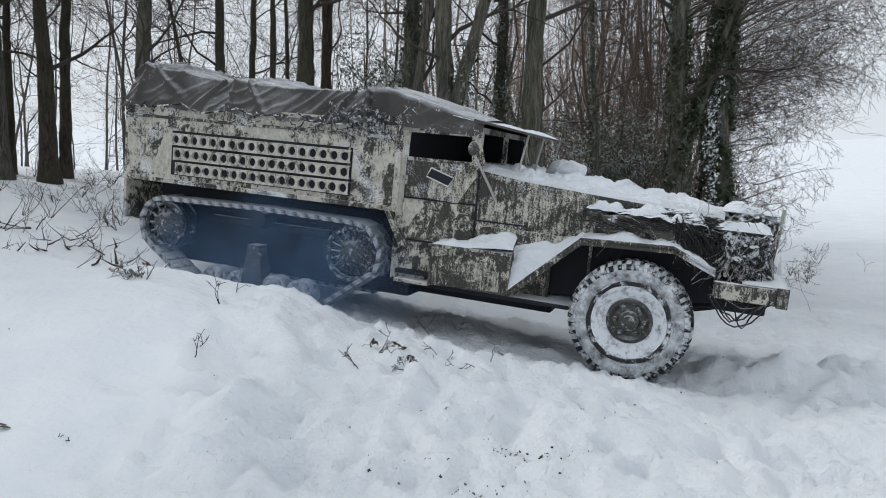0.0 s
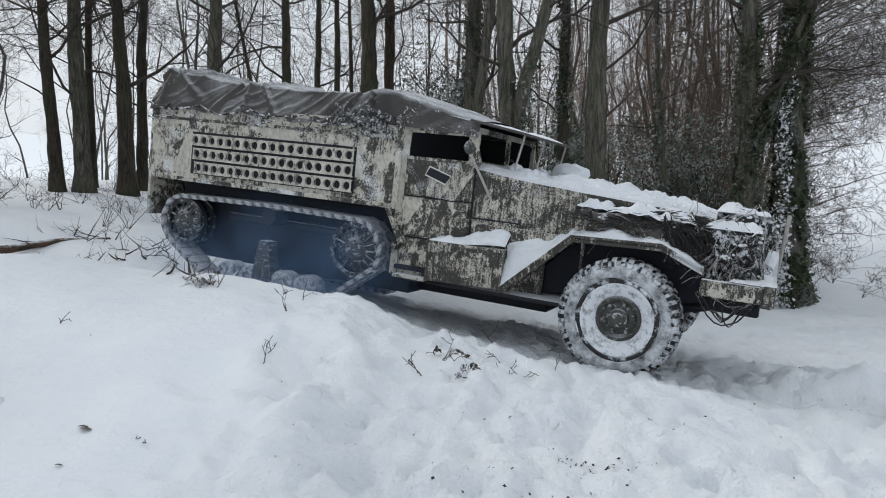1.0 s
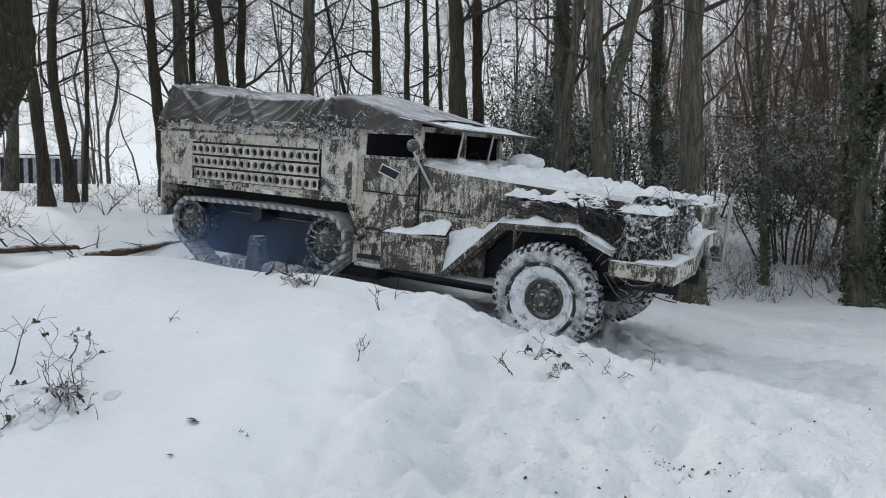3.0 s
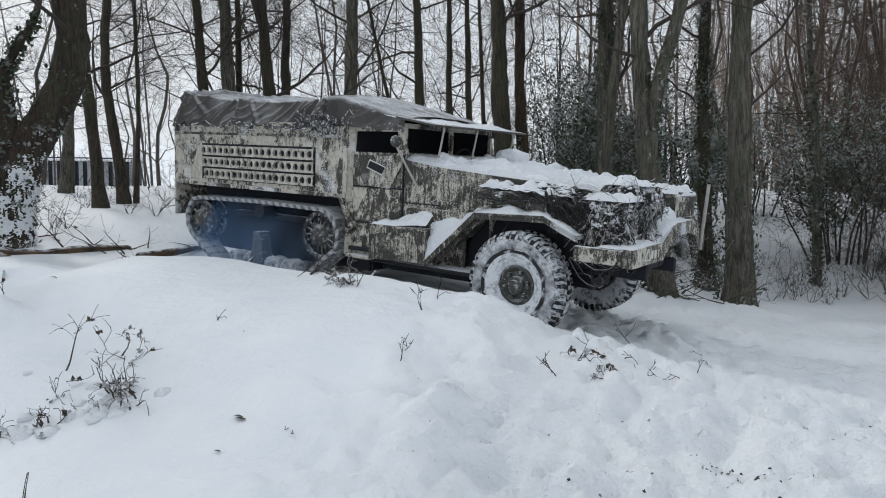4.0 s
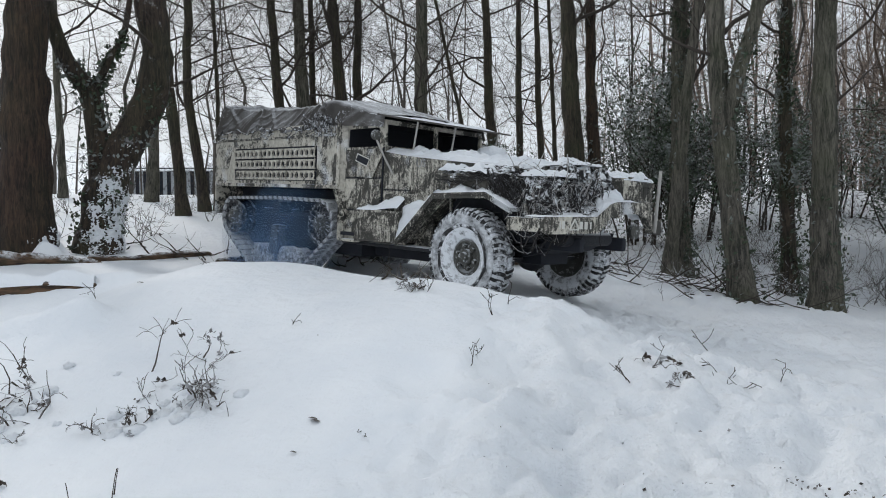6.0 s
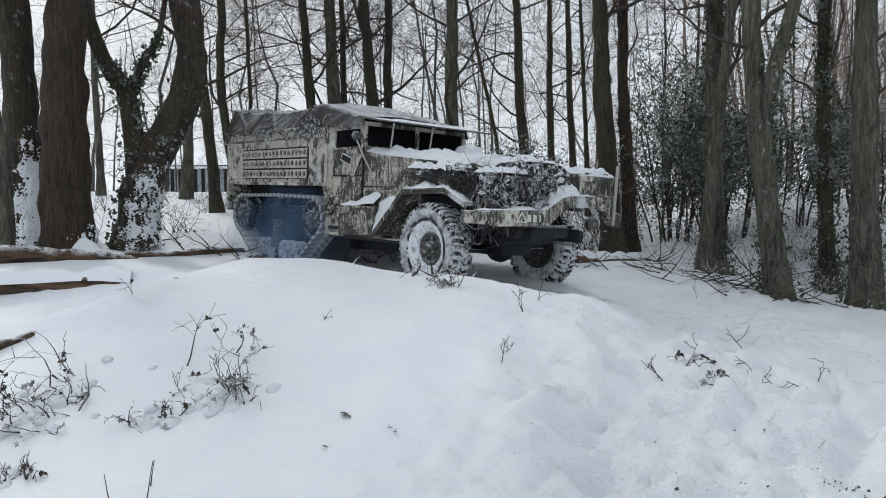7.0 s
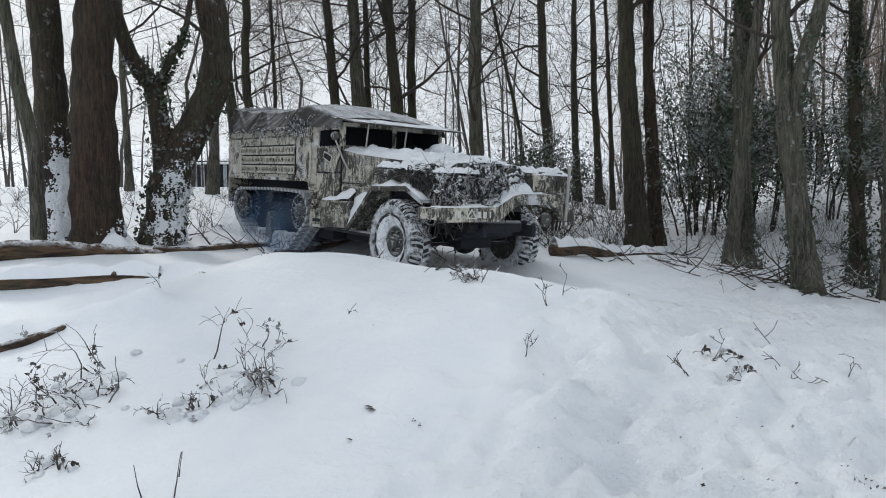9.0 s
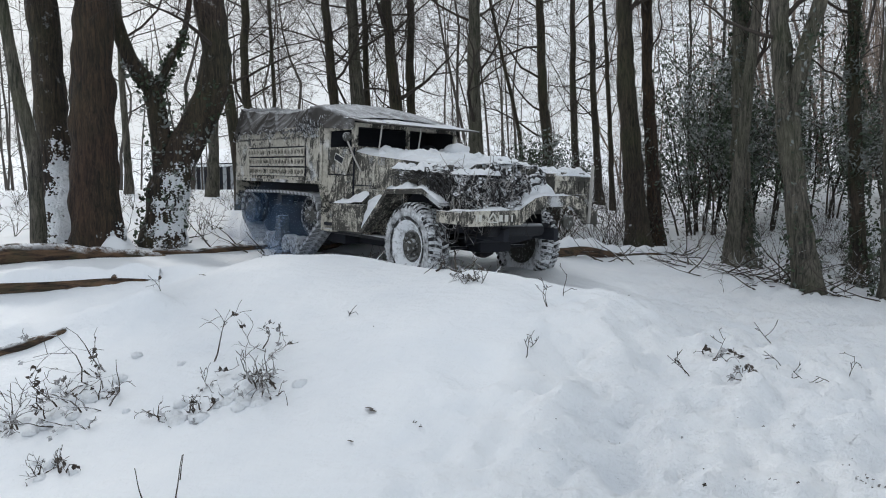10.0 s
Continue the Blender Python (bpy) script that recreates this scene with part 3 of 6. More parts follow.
tree("tree", (-9.87, 11.29), 9.5, 0.24, (-0.54, -0.47), [], bark=M_BARK, seed=9, limbs=14, first=0.2, limb_len=3.2, label="dark leaning tree in the snowy wood")
tree("tree", (-10.19, 12.34), 9.5, 0.23, (-0.41, -0.34), [(0.26, -0.12, -0.10)], bark=M_BARK, seed=10, limbs=14, first=0.2, limb_len=3.2, label="dark crooked tree in the snowy wood")
tree("tree", (-10.04, 12.46), 9.5, 0.10, (0.04, 0.03), [(0.26, 0.08, 0.06)], bark=M_BARK, seed=11, limbs=14, first=0.2, limb_len=3.2, label="thin dark tree in the snowy wood")
tree("tree", (-9.34, 14.20), 9.5, 0.27, (-0.54, -0.36), [], bark=M_BARK, seed=12, limbs=14, first=0.2, limb_len=3.2, label="slim straight dark tree in the snowy wood")
tree("tree", (-8.92, 14.47), 9.5, 0.36, (-0.37, -0.23), [], bark=M_BARK_GREY, seed=13, limbs=14, first=0.2, limb_len=3.2, label="straight grey brown tree in the snowy wood")
tree("tree", (-9.30, 15.41), 9.5, 0.19, (-0.14, -0.09), [], bark=M_BARK, seed=14, limbs=14, first=0.2, limb_len=3.2, label="thin straight tree in the snowy wood")
tree("tree", (-8.20, 14.89), 9.5, 0.35, (-0.46, -0.26), [(0.28, 0.07, 0.04)], bark=M_BARK, seed=15, limbs=14, first=0.2, limb_len=3.2, label="straight brown tree in the snowy wood")
tree("tree", (-8.42, 15.91), 9.5, 0.27, (0.11, 0.06), [], bark=M_BARK, seed=16, limbs=14, first=0.2, limb_len=3.2, label="slim dark tree in the snowy wood")
tree("tree", (-5.80, 13.83), 9.5, 0.34, (0.04, 0.02), [], bark=M_BARK_GREY, seed=17, limbs=14, first=0.2, limb_len=3.2, label="tall straight grey tree in the snowy wood")
tree("tree", (-4.92, 16.27), 9.5, 0.27, (-0.37, -0.11), [], bark=M_BARK, seed=18, limbs=14, first=0.2, limb_len=3.2, label="slim straight brown tree in the snowy wood")
tree("tree", (-5.14, 19.33), 9.5, 0.22, (-0.05, -0.01), [], bark=M_BARK, seed=19, limbs=14, first=0.2, limb_len=3.2, label="thin brown tree in the snowy wood")
tree("tree", (-4.55, 19.48), 9.5, 0.22, (-0.23, -0.05), [], bark=M_BARK, seed=20, limbs=14, first=0.2, limb_len=3.2, label="thin dark tree in the snowy wood")
tree("tree", (-4.00, 18.57), 9.5, 0.14, (-0.24, -0.05), [(0.31, 0.06, 0.01)], bark=M_BARK, seed=21, limbs=14, first=0.2, limb_len=3.2, label="thin bent tree in the snowy wood")
tree("tree", (-5.09, 15.17), 9.5, 0.10, (-1.37, -0.46), [(0.26, 0.12, 0.04)], bark=M_BARK, seed=22, limbs=14, first=0.2, limb_len=3.2, label="thin leaning sapling in the snowy wood")
tree("tree", (-2.50, 13.78), 9.5, 0.42, (-0.39, -0.07), [], bark=M_BARK, seed=23, limbs=8, first=0.4, label="tall straight tree with dark brown bark")
tree("tree", (-2.22, 14.13), 9.5, 0.28, (-0.22, -0.03), [], bark=M_BARK_RED, seed=24, limbs=8, ivy=250, ivy_top=0.3, first=0.35, label="slim straight tree with reddish bark")
tree("tree", (-0.64, 12.58), 9.5, 0.34, (0.12, 0.01), [], bark=M_BARK_GREY, seed=25, limbs=9, ivy=2600, ivy_top=0.75, label="tree wrapped in dark ivy")
tree("tree", (-0.79, 11.97), 9.5, 0.21, (1.12, 0.07), [], bark=M_BARK_GREY, seed=26, limbs=7, label="grey tree leaning beside the ivy trunk")
tree("tree", (0.27, 10.40), 9.5, 0.31, (-0.65, 0.02), [(0.22, -0.05, 0.00)], [(2.20, (0.28, -0.01, 1.0), 7.0, 0.80)], bark=M_BARK_GREY, seed=27, limbs=8, ivy=500, ivy_top=0.2, label="forked grey tree with ivy round its foot")
tree("tree", (1.33, 11.12), 9.5, 0.38, (0.15, -0.01), [], bark=M_BARK_GREY, seed=28, limbs=9, ivy=300, ivy_top=0.2, label="straight grey green tree beside the way")
tree("tree", (1.05, 12.96), 9.5, 0.25, (-0.04, 0.00), [], bark=M_BARK, seed=29, limbs=8, ivy=2800, ivy_top=0.9, label="slim tree overgrown with ivy")
tree("tree", (2.91, 13.69), 9.5, 0.13, (-0.26, 0.05), [(0.27, 0.09, -0.02)], bark=M_BARK_GREY, seed=30, limbs=9, ivy=900, ivy_top=0.6, limb_len=3, label="brown tree among thin stems")
tree("tree", (4.00, 12.16), 9.5, 0.36, (-0.09, 0.03), [], [(2.60, (0.47, -0.16, 1.0), 7.0, 0.60)], bark=M_BARK_GREY, seed=31, limbs=12, ivy=10000, ivy_mat=M_IVY_GREEN, ivy_top=0.75, limb_len=2.4, first=0.3, label="big old tree thick with dark ivy")
tree("tree", (4.72, 12.54), 9.5, 0.52, (0.22, -0.08), [], bark=M_BARK_GREY, seed=32, limbs=8, limb_r=0.4, ivy=13000, ivy_mat=M_IVY_GREEN, ivy_top=0.75, limb_len=2.4, first=0.4, snow_side=(238, 0.5, 1500), label="old ivy tree at the field edge")


def field_edge_brush():
    """Fine branches of the wood's edge, reaching out over the field: short and low at the foot, long and arching above."""
    rng = random.Random(71)
    g = Geo()
    for k in range(170):
        x, y = rng.uniform(4.6, 5.6), rng.uniform(12.4, 15.5)
        z0 = ground_z(x, y)
        f = rng.random() ** 0.9
        z = z0 + 0.15 + 5.0 * f
        ln = 0.65 + 0.6 * f + 2.6 * f ** 2.5
        way = (1.0, rng.gauss(-0.1, 0.5), rng.uniform(-0.05, 0.5) + 0.35 * f)
        grow(g, g, (x, y, z), way, ln * rng.uniform(0.6, 1.15), 0.008 + 0.016 * f * rng.random(), 1, rng, 0.035 + 0.05 * f, None, 2, (0, 8, 4, 2), 0.09)
    ob = part("edge_brush", g, M_TWIG_EDGE, None, "", False, False)
    tagged(ob, "fine bare branches reaching out over the field", "branches", kind="stuff")


field_edge_brush()


def twig_tuft(g, base, height, n, rng, spread_=0.5, r=0.006, kids=(0, 0, 3, 2)):
    """Thin stems rising from one foot."""
    for k in range(n):
        a = rng.uniform(0, 2 * math.pi)
        w = Vector((math.cos(a) * spread_, math.sin(a) * spread_, 1))
        grow(g, g, base, w, height * rng.uniform(0.5, 1.1), r * rng.uniform(0.7, 1.3), 2, rng, 0.0, None, 2, kids, 0.2)


def polar(az, d):
    """A place by its bearing (degrees to the left of y) and distance."""
    return -math.sin(radians(az)) * d, math.cos(radians(az)) * d


def far_wood(name, az0, az1, d0, d1, count, twigs, mat, seed, lab, hi=9.0):
    """Distant thin trees, too many to count."""
    rng = random.Random(seed)
    g = Geo()
    for k in range(count):
        x, y = polar(rng.uniform(az0, az1), math.sqrt(rng.uniform(d0 * d0, d1 * d1)))
        z = land(x, y) - 0.1
        h, r = rng.uniform(0.65, 1.2) * hi, rng.uniform(0.02, 0.075)
        top = (x + rng.gauss(0, 0.7), y + rng.gauss(0, 0.7), z + h)
        line = trunk_line((x, y, z), top, [(rng.uniform(0.3, 0.7), rng.gauss(0, 0.45), 0)], 8)
        g.tube(line, [r * (1 - 0.75 * i / 8) for i in range(9)], 6, False)
        for q in range(twigs):
            i = rng.randrange(1, 8)
            a = rng.uniform(0, 2 * math.pi)
            grow(g, g, line[i], (math.cos(a), math.sin(a), rng.uniform(0.1, 0.9)), rng.uniform(0.9, 2.4), r * rng.uniform(0.15, 0.3) + 0.004, 2, rng, 0.0, None, 2, (0, 0, 5, 4), 0.2)
    tagged(part(name, g, mat, None, "", False, False), lab, "woods", kind="stuff")


# woods in M_TWIG_FAR carry the distance haze in their pale colour
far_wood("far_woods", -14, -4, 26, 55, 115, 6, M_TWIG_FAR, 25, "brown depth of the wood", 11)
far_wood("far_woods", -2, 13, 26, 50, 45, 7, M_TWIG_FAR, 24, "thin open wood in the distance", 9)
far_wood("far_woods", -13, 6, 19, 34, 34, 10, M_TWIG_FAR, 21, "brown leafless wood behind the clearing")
far_wood("far_woods", -7, 8, 17, 28, 14, 12, M_TWIG_MID, 28, "bare grey saplings behind the evergreens", 8)
far_wood("far_woods", 16, 62, 19, 48, 66, 12, M_TWIG_MID, 22, "open bare wood with fine branches")
far_wood("far_woods", -19, -11.5, 15, 27, 58, 13, M_TWIG_MID2, 27, "dense brown thicket at the edge of the wood", 8)
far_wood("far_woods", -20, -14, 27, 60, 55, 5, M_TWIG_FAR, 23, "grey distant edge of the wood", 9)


def undergrowth(name, az0, az1, d0, d1, count, h, mat, seed, lab, leaf=None):
    """Brambles and saplings under the trees."""
    rng = random.Random(seed)
    g, lv = Geo(), Geo()
    for k in range(count):
        x, y = polar(rng.uniform(az0, az1), rng.uniform(d0, d1))
        z = ground_z(x, y) - 0.03
        n0 = len(g.v)
        twig_tuft(g, (x, y, z), h * rng.uniform(0.4, 1.2), 4, rng, 0.7, 0.006)
        if leaf:
            for i in range(n0, len(g.v), 40):
                leaf_mesh(lv, Vector(g.v[i]), rng.uniform(0.02, 0.035), rng)
    ob = tagged(part(name, g, mat, None, "", False, False), lab, "undergrowth", kind="stuff")
    if leaf:
        part("leaves", lv, leaf, ob, "snow-dusted leaves", False, False)


undergrowth("undergrowth", -14, 12, 12.5, 20, 70, 0.9, M_TWIG_SNOW, 31, "tangled snowy brambles and saplings under the trees", M_IVY_SNOW)
undergrowth("undergrowth", -13, 0, 12.5, 15, 45, 0.6, M_TWIG_SNOW, 35, "snow-laden bramble leaves beside the way", M_IVY_SNOW)
undergrowth("undergrowth", 9, 20, 12.5, 17, 60, 2.0, M_TWIG, 36, "bare saplings and thin brushwood beyond the log")
undergrowth("undergrowth", 24, 58, 13, 20, 90, 0.9, M_TWIG, 32, "thin brushwood in the snow")
undergrowth("undergrowth", -21.5, -15, 13, 17, 60, 1.6, M_TWIG_EDGE, 33, "bare hedge twigs at the field edge")
undergrowth("undergrowth", -28, -20, 14, 22, 26, 0.4, M_TWIG, 34, "dry grass tufts on the snowy field")


def holly(name, base, w, h, n, seed, lab):
    """An evergreen shrub: stems, side shoots and small stiff leaves."""
    rng = random.Random(seed)
    root = new(name)
    root.location = (*base, ground_z(*base))
    st, lv = Geo(), Geo()
    for k in range(14):
        a = rng.uniform(0, 6.283)
        q = 0.5 * w * math.sqrt(rng.random())
        grow(st, st, (q * math.cos(a), q * math.sin(a), 0), (0.22 * math.cos(a), 0.22 * math.sin(a), 1), h * rng.uniform(0.55, 1.0), 0.022, 1, rng, 0.0, None, 2, (0, 9, 4), 0.08)
    shoots = [Vector(v) for v in st.v if 0.25 < v[2] < h * 1.1 and math.hypot(v[0], v[1]) < w * 1.25]
    for k in range(n):
        p = rng.choice(shoots) + Vector((rng.gauss(0, 0.09), rng.gauss(0, 0.09), rng.gauss(0, 0.07)))
        leaf_mesh(lv, p, rng.uniform(0.025, 0.05), rng)
    part("stem", st, M_TWIG, root, smooth=False, fix=False)
    part("leaves", lv, M_HOLLY, root, "dark evergreen leaves with a dust of snow", False, False)
    tagged(root, lab, "holly bush", "evergreen shrubs")


holly("holly_bush", (-1.7, 15.7), 1.1, 4.0, 9000, 3, "tall dark green holly with snow specks")
holly("holly_bush", (-0.6, 15.6), 1.0, 3.2, 7000, 4, "dark holly bush under the trees")
holly("holly_bush", (2.4, 18.2), 1.1, 2.4, 3500, 5, "dark holly bush beside a grey tree")
holly("holly_bush", (0.6, 16.6), 1.1, 2.8, 6000, 9, "dense dark evergreen thicket")
holly("holly_bush", (-4.6, 14.6), 0.9, 1.9, 3500, 6, "low evergreen shrub with snow on it")
holly("holly_bush", (3.5, 14.8), 1.0, 2.8, 5000, 7, "ivy thicket at the foot of old trees")


# ---- wood and plants lying or standing in the snow ----
def log(name, a, b, r, lab, snow, lift):
    """A lying trunk from a to b; snow: 0 bare, 1 along the top, 2 thickly covered."""
    g = Geo()
    rng = random.Random(int(a[0] * 100))
    n = 22
    line = []
    for i in range(n + 1):
        f = i / n
        x, y = a[0] + (b[0] - a[0]) * f, a[1] + (b[1] - a[1]) * f
        za, zb = ground_z(*a), ground_z(*b)
        line.append(Vector((x, y, za + (zb - za) * f + lift * (1 - 1.5 * f))) + wob((x, y, 0), 0.9, 0.10))
    d0 = (line[1] - line[0]).normalized() * r * 0.25
    ends = [line[0] - d0 * 1.6, line[0] - d0] + line + [line[-1] + d0, line[-1] + d0 * 1.6]
    g.tube(ends, [r * 0.25, r * 0.8] + [r * (1 - 0.35 * i / n) for i in range(n + 1)] + [r * 0.5, r * 0.15], 18, True)
    g.v = [tuple(Vector(v) + wob(v, 7, r * 0.25) + wob(v, 19, r * 0.12)) for v in g.v]
    ob = part(name, g, M_LOG, None, "", True)
    tagged(ob, lab, "log" if name == "log" else "branch")
    if snow:
        s = Geo()
        side = Vector((b[1] - a[1], a[0] - b[0], 0)).normalized()

        def top(u, v):
            i = min(n - 1, int(u * n))
            p = line[i].lerp(line[i + 1], u * n - i)
            rr = r * (1 - 0.35 * u)
            w = (v * 2 - 1) * (1.0 if snow == 1 else 2.2)
            h = rr * (math.cos(min(1.4, abs(w) * 1.2))) + (0.11 if snow == 1 else 0.20) * (1 - abs(v * 2 - 1) ** 2) * (0.7 + 0.8 * noise.noise(p * 4))
            return p + side * rr * w + Vector((0, 0, h))
        s.grid(80, 12, top)
        part("snow_cover", s, M_SNOW, ob, "snow lying along the top", True)
    return ob


def clump(g, p, r, seed):
    """A small rounded pat of snow."""
    n0 = len(g.v)
    g.lathe([(0.001, 0.55), (0.5, 0.45), (0.9, 0.1), (0.95, -0.3), (0.5, -0.5)], 10, "z")
    for i in range(n0, len(g.v)):
        q = Vector(g.v[i])
        g.v[i] = tuple(Vector(p) + (q + wob(q, 1.6, 0.35, seed)) * r)


def bramble(at, h, stems, leaves, pats, seed):
    """A low plant sticking out of the snow, with a few dead leaves and pats of snow."""
    rng = random.Random(seed)
    root = new("bramble")
    root.location = (*at, ground_z(*at))
    lv, tips = Geo(), []
    for k in range(stems):
        st = Geo()
        a = rng.uniform(0, 6.283)
        f = Vector((rng.gauss(0, h * 0.45), rng.gauss(0, h * 0.35), 0))
        f.z = ground_z(at[0] + f.x, at[1] + f.y) - root.location.z - 0.02
        lean = rng.uniform(0.15, 0.8) if rng.random() < 0.4 else rng.uniform(1.2, 4.0)
        grow(st, st, f, (math.cos(a) * lean, math.sin(a) * lean, 1), h * rng.uniform(0.5, 1.15), 0.0065, 2, rng, 0.06, None, 2, (0, 0, 3, 1), 0.25)
        tips += [Vector(v) for v in st.v[6::7]]
        part("stem", st, M_TWIG_SNOW, root, smooth=False, fix=False)
    for k in range(leaves):
        c = rng.choice(tips)
        for q in range(4):
            leaf_mesh(lv, c + Vector((rng.gauss(0, 0.012), rng.gauss(0, 0.012), rng.gauss(0, 0.01))), rng.uniform(0.012, 0.026), rng)
    if leaves:
        part("leaves", lv, M_DEAD, root, "curled dead leaves", False, False)
    for k in range(pats):
        sn = Geo()
        x, y = rng.gauss(0, h * 0.5), rng.gauss(0, h * 0.4)
        clump(sn, (x, y, ground_z(at[0] + x, at[1] + y) - root.location.z + rng.uniform(-0.02, 0.015)), rng.uniform(0.03, 0.08), k)
        part("snow_pat", sn, M_SNOW, root, "rounded pat of snow", True, True)
    tagged(root, "dry bramble sticking out of the snow", "plant", "plants in the snow")


def twig(at, h, lean, seed, kids=(0, 0, 2, 1)):
    rng = random.Random(seed)
    g = Geo()
    up = Vector((lean, rng.gauss(0, 0.2), max(0.12, 1 - abs(lean))))
    grow(g, g, (0, 0, -0.02), up, h, 0.0045, 2, rng, 0.0, None, 2, kids, 0.14 if kids[2] else 0.05)
    ob = part("twig", g, M_TWIG, None, "", False, False)
    ob.location = (*at, ground_z(*at))
    tagged(ob, "thin dark twig poking out of the snow", "twig", "twigs in the snow")


def leaf_scrap(at, s):
    g = Geo()
    g.grid(6, 5, lambda u, v: ((u - 0.5) * 2 * s, (v - 0.5) * s * math.sin(0.3 + u * 2.5), 0.012 + 0.4 * s * (v - 0.5) ** 2 + 0.1 * s * math.sin(u * 5)))
    ob = part("dead_leaf", g, M_DEAD, None, "", True)
    ob.location = (*at, ground_z(*at))
    tagged(ob, "curled brown dead leaf on the snow", "leaf")


def stick_pile(at, n, s, ln, seed):
    rng = random.Random(seed)
    root = new("brushwood_pile")
    root.location = (*at, ground_z(*at))
    for k in range(n):
        g = Geo()
        a = rng.uniform(0, 6.283)
        x, y = rng.gauss(0, s * 0.6), rng.gauss(0, s * 0.35)
        z = ground_z(at[0] + x, at[1] + y) - root.location.z
        up = rng.uniform(0.05, 0.7) ** 1.5
        grow(g, g, (x, y, z + 0.01), (math.cos(a), math.sin(a) * 0.6, up), ln * rng.uniform(0.4, 1.2), rng.uniform(0.006, 0.016), 2, rng, 0.0, None, 2, (0, 0, 2), 0.12)
        part("stick", g, M_TWIG_SNOW if k % 3 else M_TWIG, root, smooth=False, fix=False)
    tagged(root, "loose brushwood half buried in snow", "brushwood", "brushwood piles")


def drift(at, r, h):
    """Snow blown against a trunk."""
    g = Geo()
    z = ground_z(*at)

    def f(u, v):
        a = u * 2 * math.pi
        q = 0.20 + r * v
        p = Vector((q * math.cos(a), q * math.sin(a), 0))
        return (at[0] + p.x, at[1] + p.y, z + h * (1 - v) ** 2 * (0.8 + 0.6 * noise.noise(p * 5 + Vector((2, 0, 0)))) - 0.06 * v)
    g.grid(30, 14, f)
    ob = part("snow_drift", g, M_SNOW, None, "", True)
    tagged(ob, "snow drifted against a tree trunk", "snow drift")


CRUMBS = []
log("log", (-8.53, 5.16), (-7.74, 7.21), 0.15, "long bare brown log lying in the snow", 0, 0.10)
log("fallen_branch", (-7.84, 7.16), (-7.39, 8.94), 0.07, "dark weathered branch in the snow", 0, 0.05)
log("log", (-7.85, 4.58), (-5.95, 5.50), 0.10, "fallen log with snow along its top", 1, 0.06)
log("log", (-6.30, 3.72), (-5.62, 4.12), 0.05, "thin log buried under snow", 0, -0.02)
log("log", (-5.95, 6.98), (-4.68, 7.28), 0.085, "dark splintered slab of wood before the tracks", 0, 0.09)
log("log", (-3.00, 9.80), (-1.76, 12.56), 0.10, "snowy log lying under the trees", 1, 0.12)
log("fallen_branch", (-6.88, 8.55), (-6.21, 10.57), 0.06, "brown splintered broken branch", 0, 0.05)
bramble((-3.28, 3.68), 0.30, 18, 26, 14, 7)
bramble((-3.54, 4.05), 0.42, 5, 10, 1, 8)
bramble((-4.36, 3.23), 0.32, 17, 26, 16, 9)
bramble((-4.30, 3.57), 0.45, 6, 10, 3, 10)
bramble((-3.52, 3.38), 0.20, 13, 16, 12, 11)
bramble((-4.66, 2.99), 0.24, 12, 10, 6, 12)
bramble((-3.92, 2.71), 0.16, 10, 4, 6, 13)
bramble((-2.45, 5.56), 0.15, 6, 8, 0, 14)
bramble((-0.41, 4.88), 0.16, 5, 14, 0, 15)
bramble((-0.18, 4.51), 0.10, 4, 8, 0, 16)
bramble((-2.54, 5.68), 0.12, 6, 8, 0, 17)
bramble((-9.18, 9.32), 0.45, 5, 12, 0, 18)
twig((-1.52, 4.35), 0.16, 0.50, 19)
twig((-2.04, 3.82), 0.12, -0.90, 20)
twig((-1.93, 3.44), 0.10, 0.90, 21)
twig((-0.55, 4.59), 0.16, -0.40, 22)
twig((-0.42, 4.82), 0.18, 0.50, 23)
twig((0.01, 4.97), 0.14, -0.95, 24)
twig((0.15, 4.81), 0.16, -0.95, 25)
twig((0.25, 4.79), 0.10, -0.90, 26)
twig((0.36, 5.19), 0.12, 0.20, 27)
twig((-2.83, 2.64), 0.26, 0.12, 28, (0, 0, 0, 0))
twig((-3.02, 2.61), 0.20, -0.10, 29, (0, 0, 0, 0))
twig((-1.62, 5.18), 0.20, -0.30, 30)
twig((-1.60, 5.52), 0.20, 0.10, 31)
twig((-3.19, 4.82), 0.14, 0.60, 32)
twig((-5.60, 5.16), 0.22, 0.00, 33)
twig((-2.32, 5.54), 0.22, 0.40, 34)
twig((-0.69, 9.43), 0.22, 0.10, 35)
twig((-6.05, 7.64), 0.16, 0.80, 36)
twig((-5.79, 8.18), 0.16, 0.70, 37)
twig((-5.18, 6.16), 0.12, 0.60, 38)
twig((-6.14, 8.20), 0.20, 0.80, 39)
twig((-1.62, 5.20), 0.20, -0.30, 40)
twig((-0.53, 4.57), 0.20, -0.50, 41)
twig((-0.05, 5.28), 0.25, -0.50, 42)
twig((0.43, 6.12), 0.16, 0.30, 43)
twig((0.19, 4.94), 0.30, -0.95, 44)
twig((-3.12, 6.01), 0.30, 0.60, 45)
twig((-2.85, 5.89), 0.28, 0.70, 46)
twig((-2.84, 6.12), 0.20, 0.90, 47)
twig((-6.24, 10.65), 0.50, -0.90, 48)
twig((-1.56, 4.47), 0.13, 0.80, 49)
twig((-5.16, 9.25), 0.30, 0.40, 50)
twig((9.56, 16.11), 0.35, 0.10, 51)
twig((-2.96, 2.80), 0.16, 0.10, 52, (0, 0, 0, 0))
twig((-5.76, 8.01), 0.20, 0.70, 53)
twig((-6.03, 7.74), 0.20, 0.80, 54)
leaf_scrap((-2.21, 3.54), 0.028)
leaf_scrap((-5.37, 5.49), 0.04)
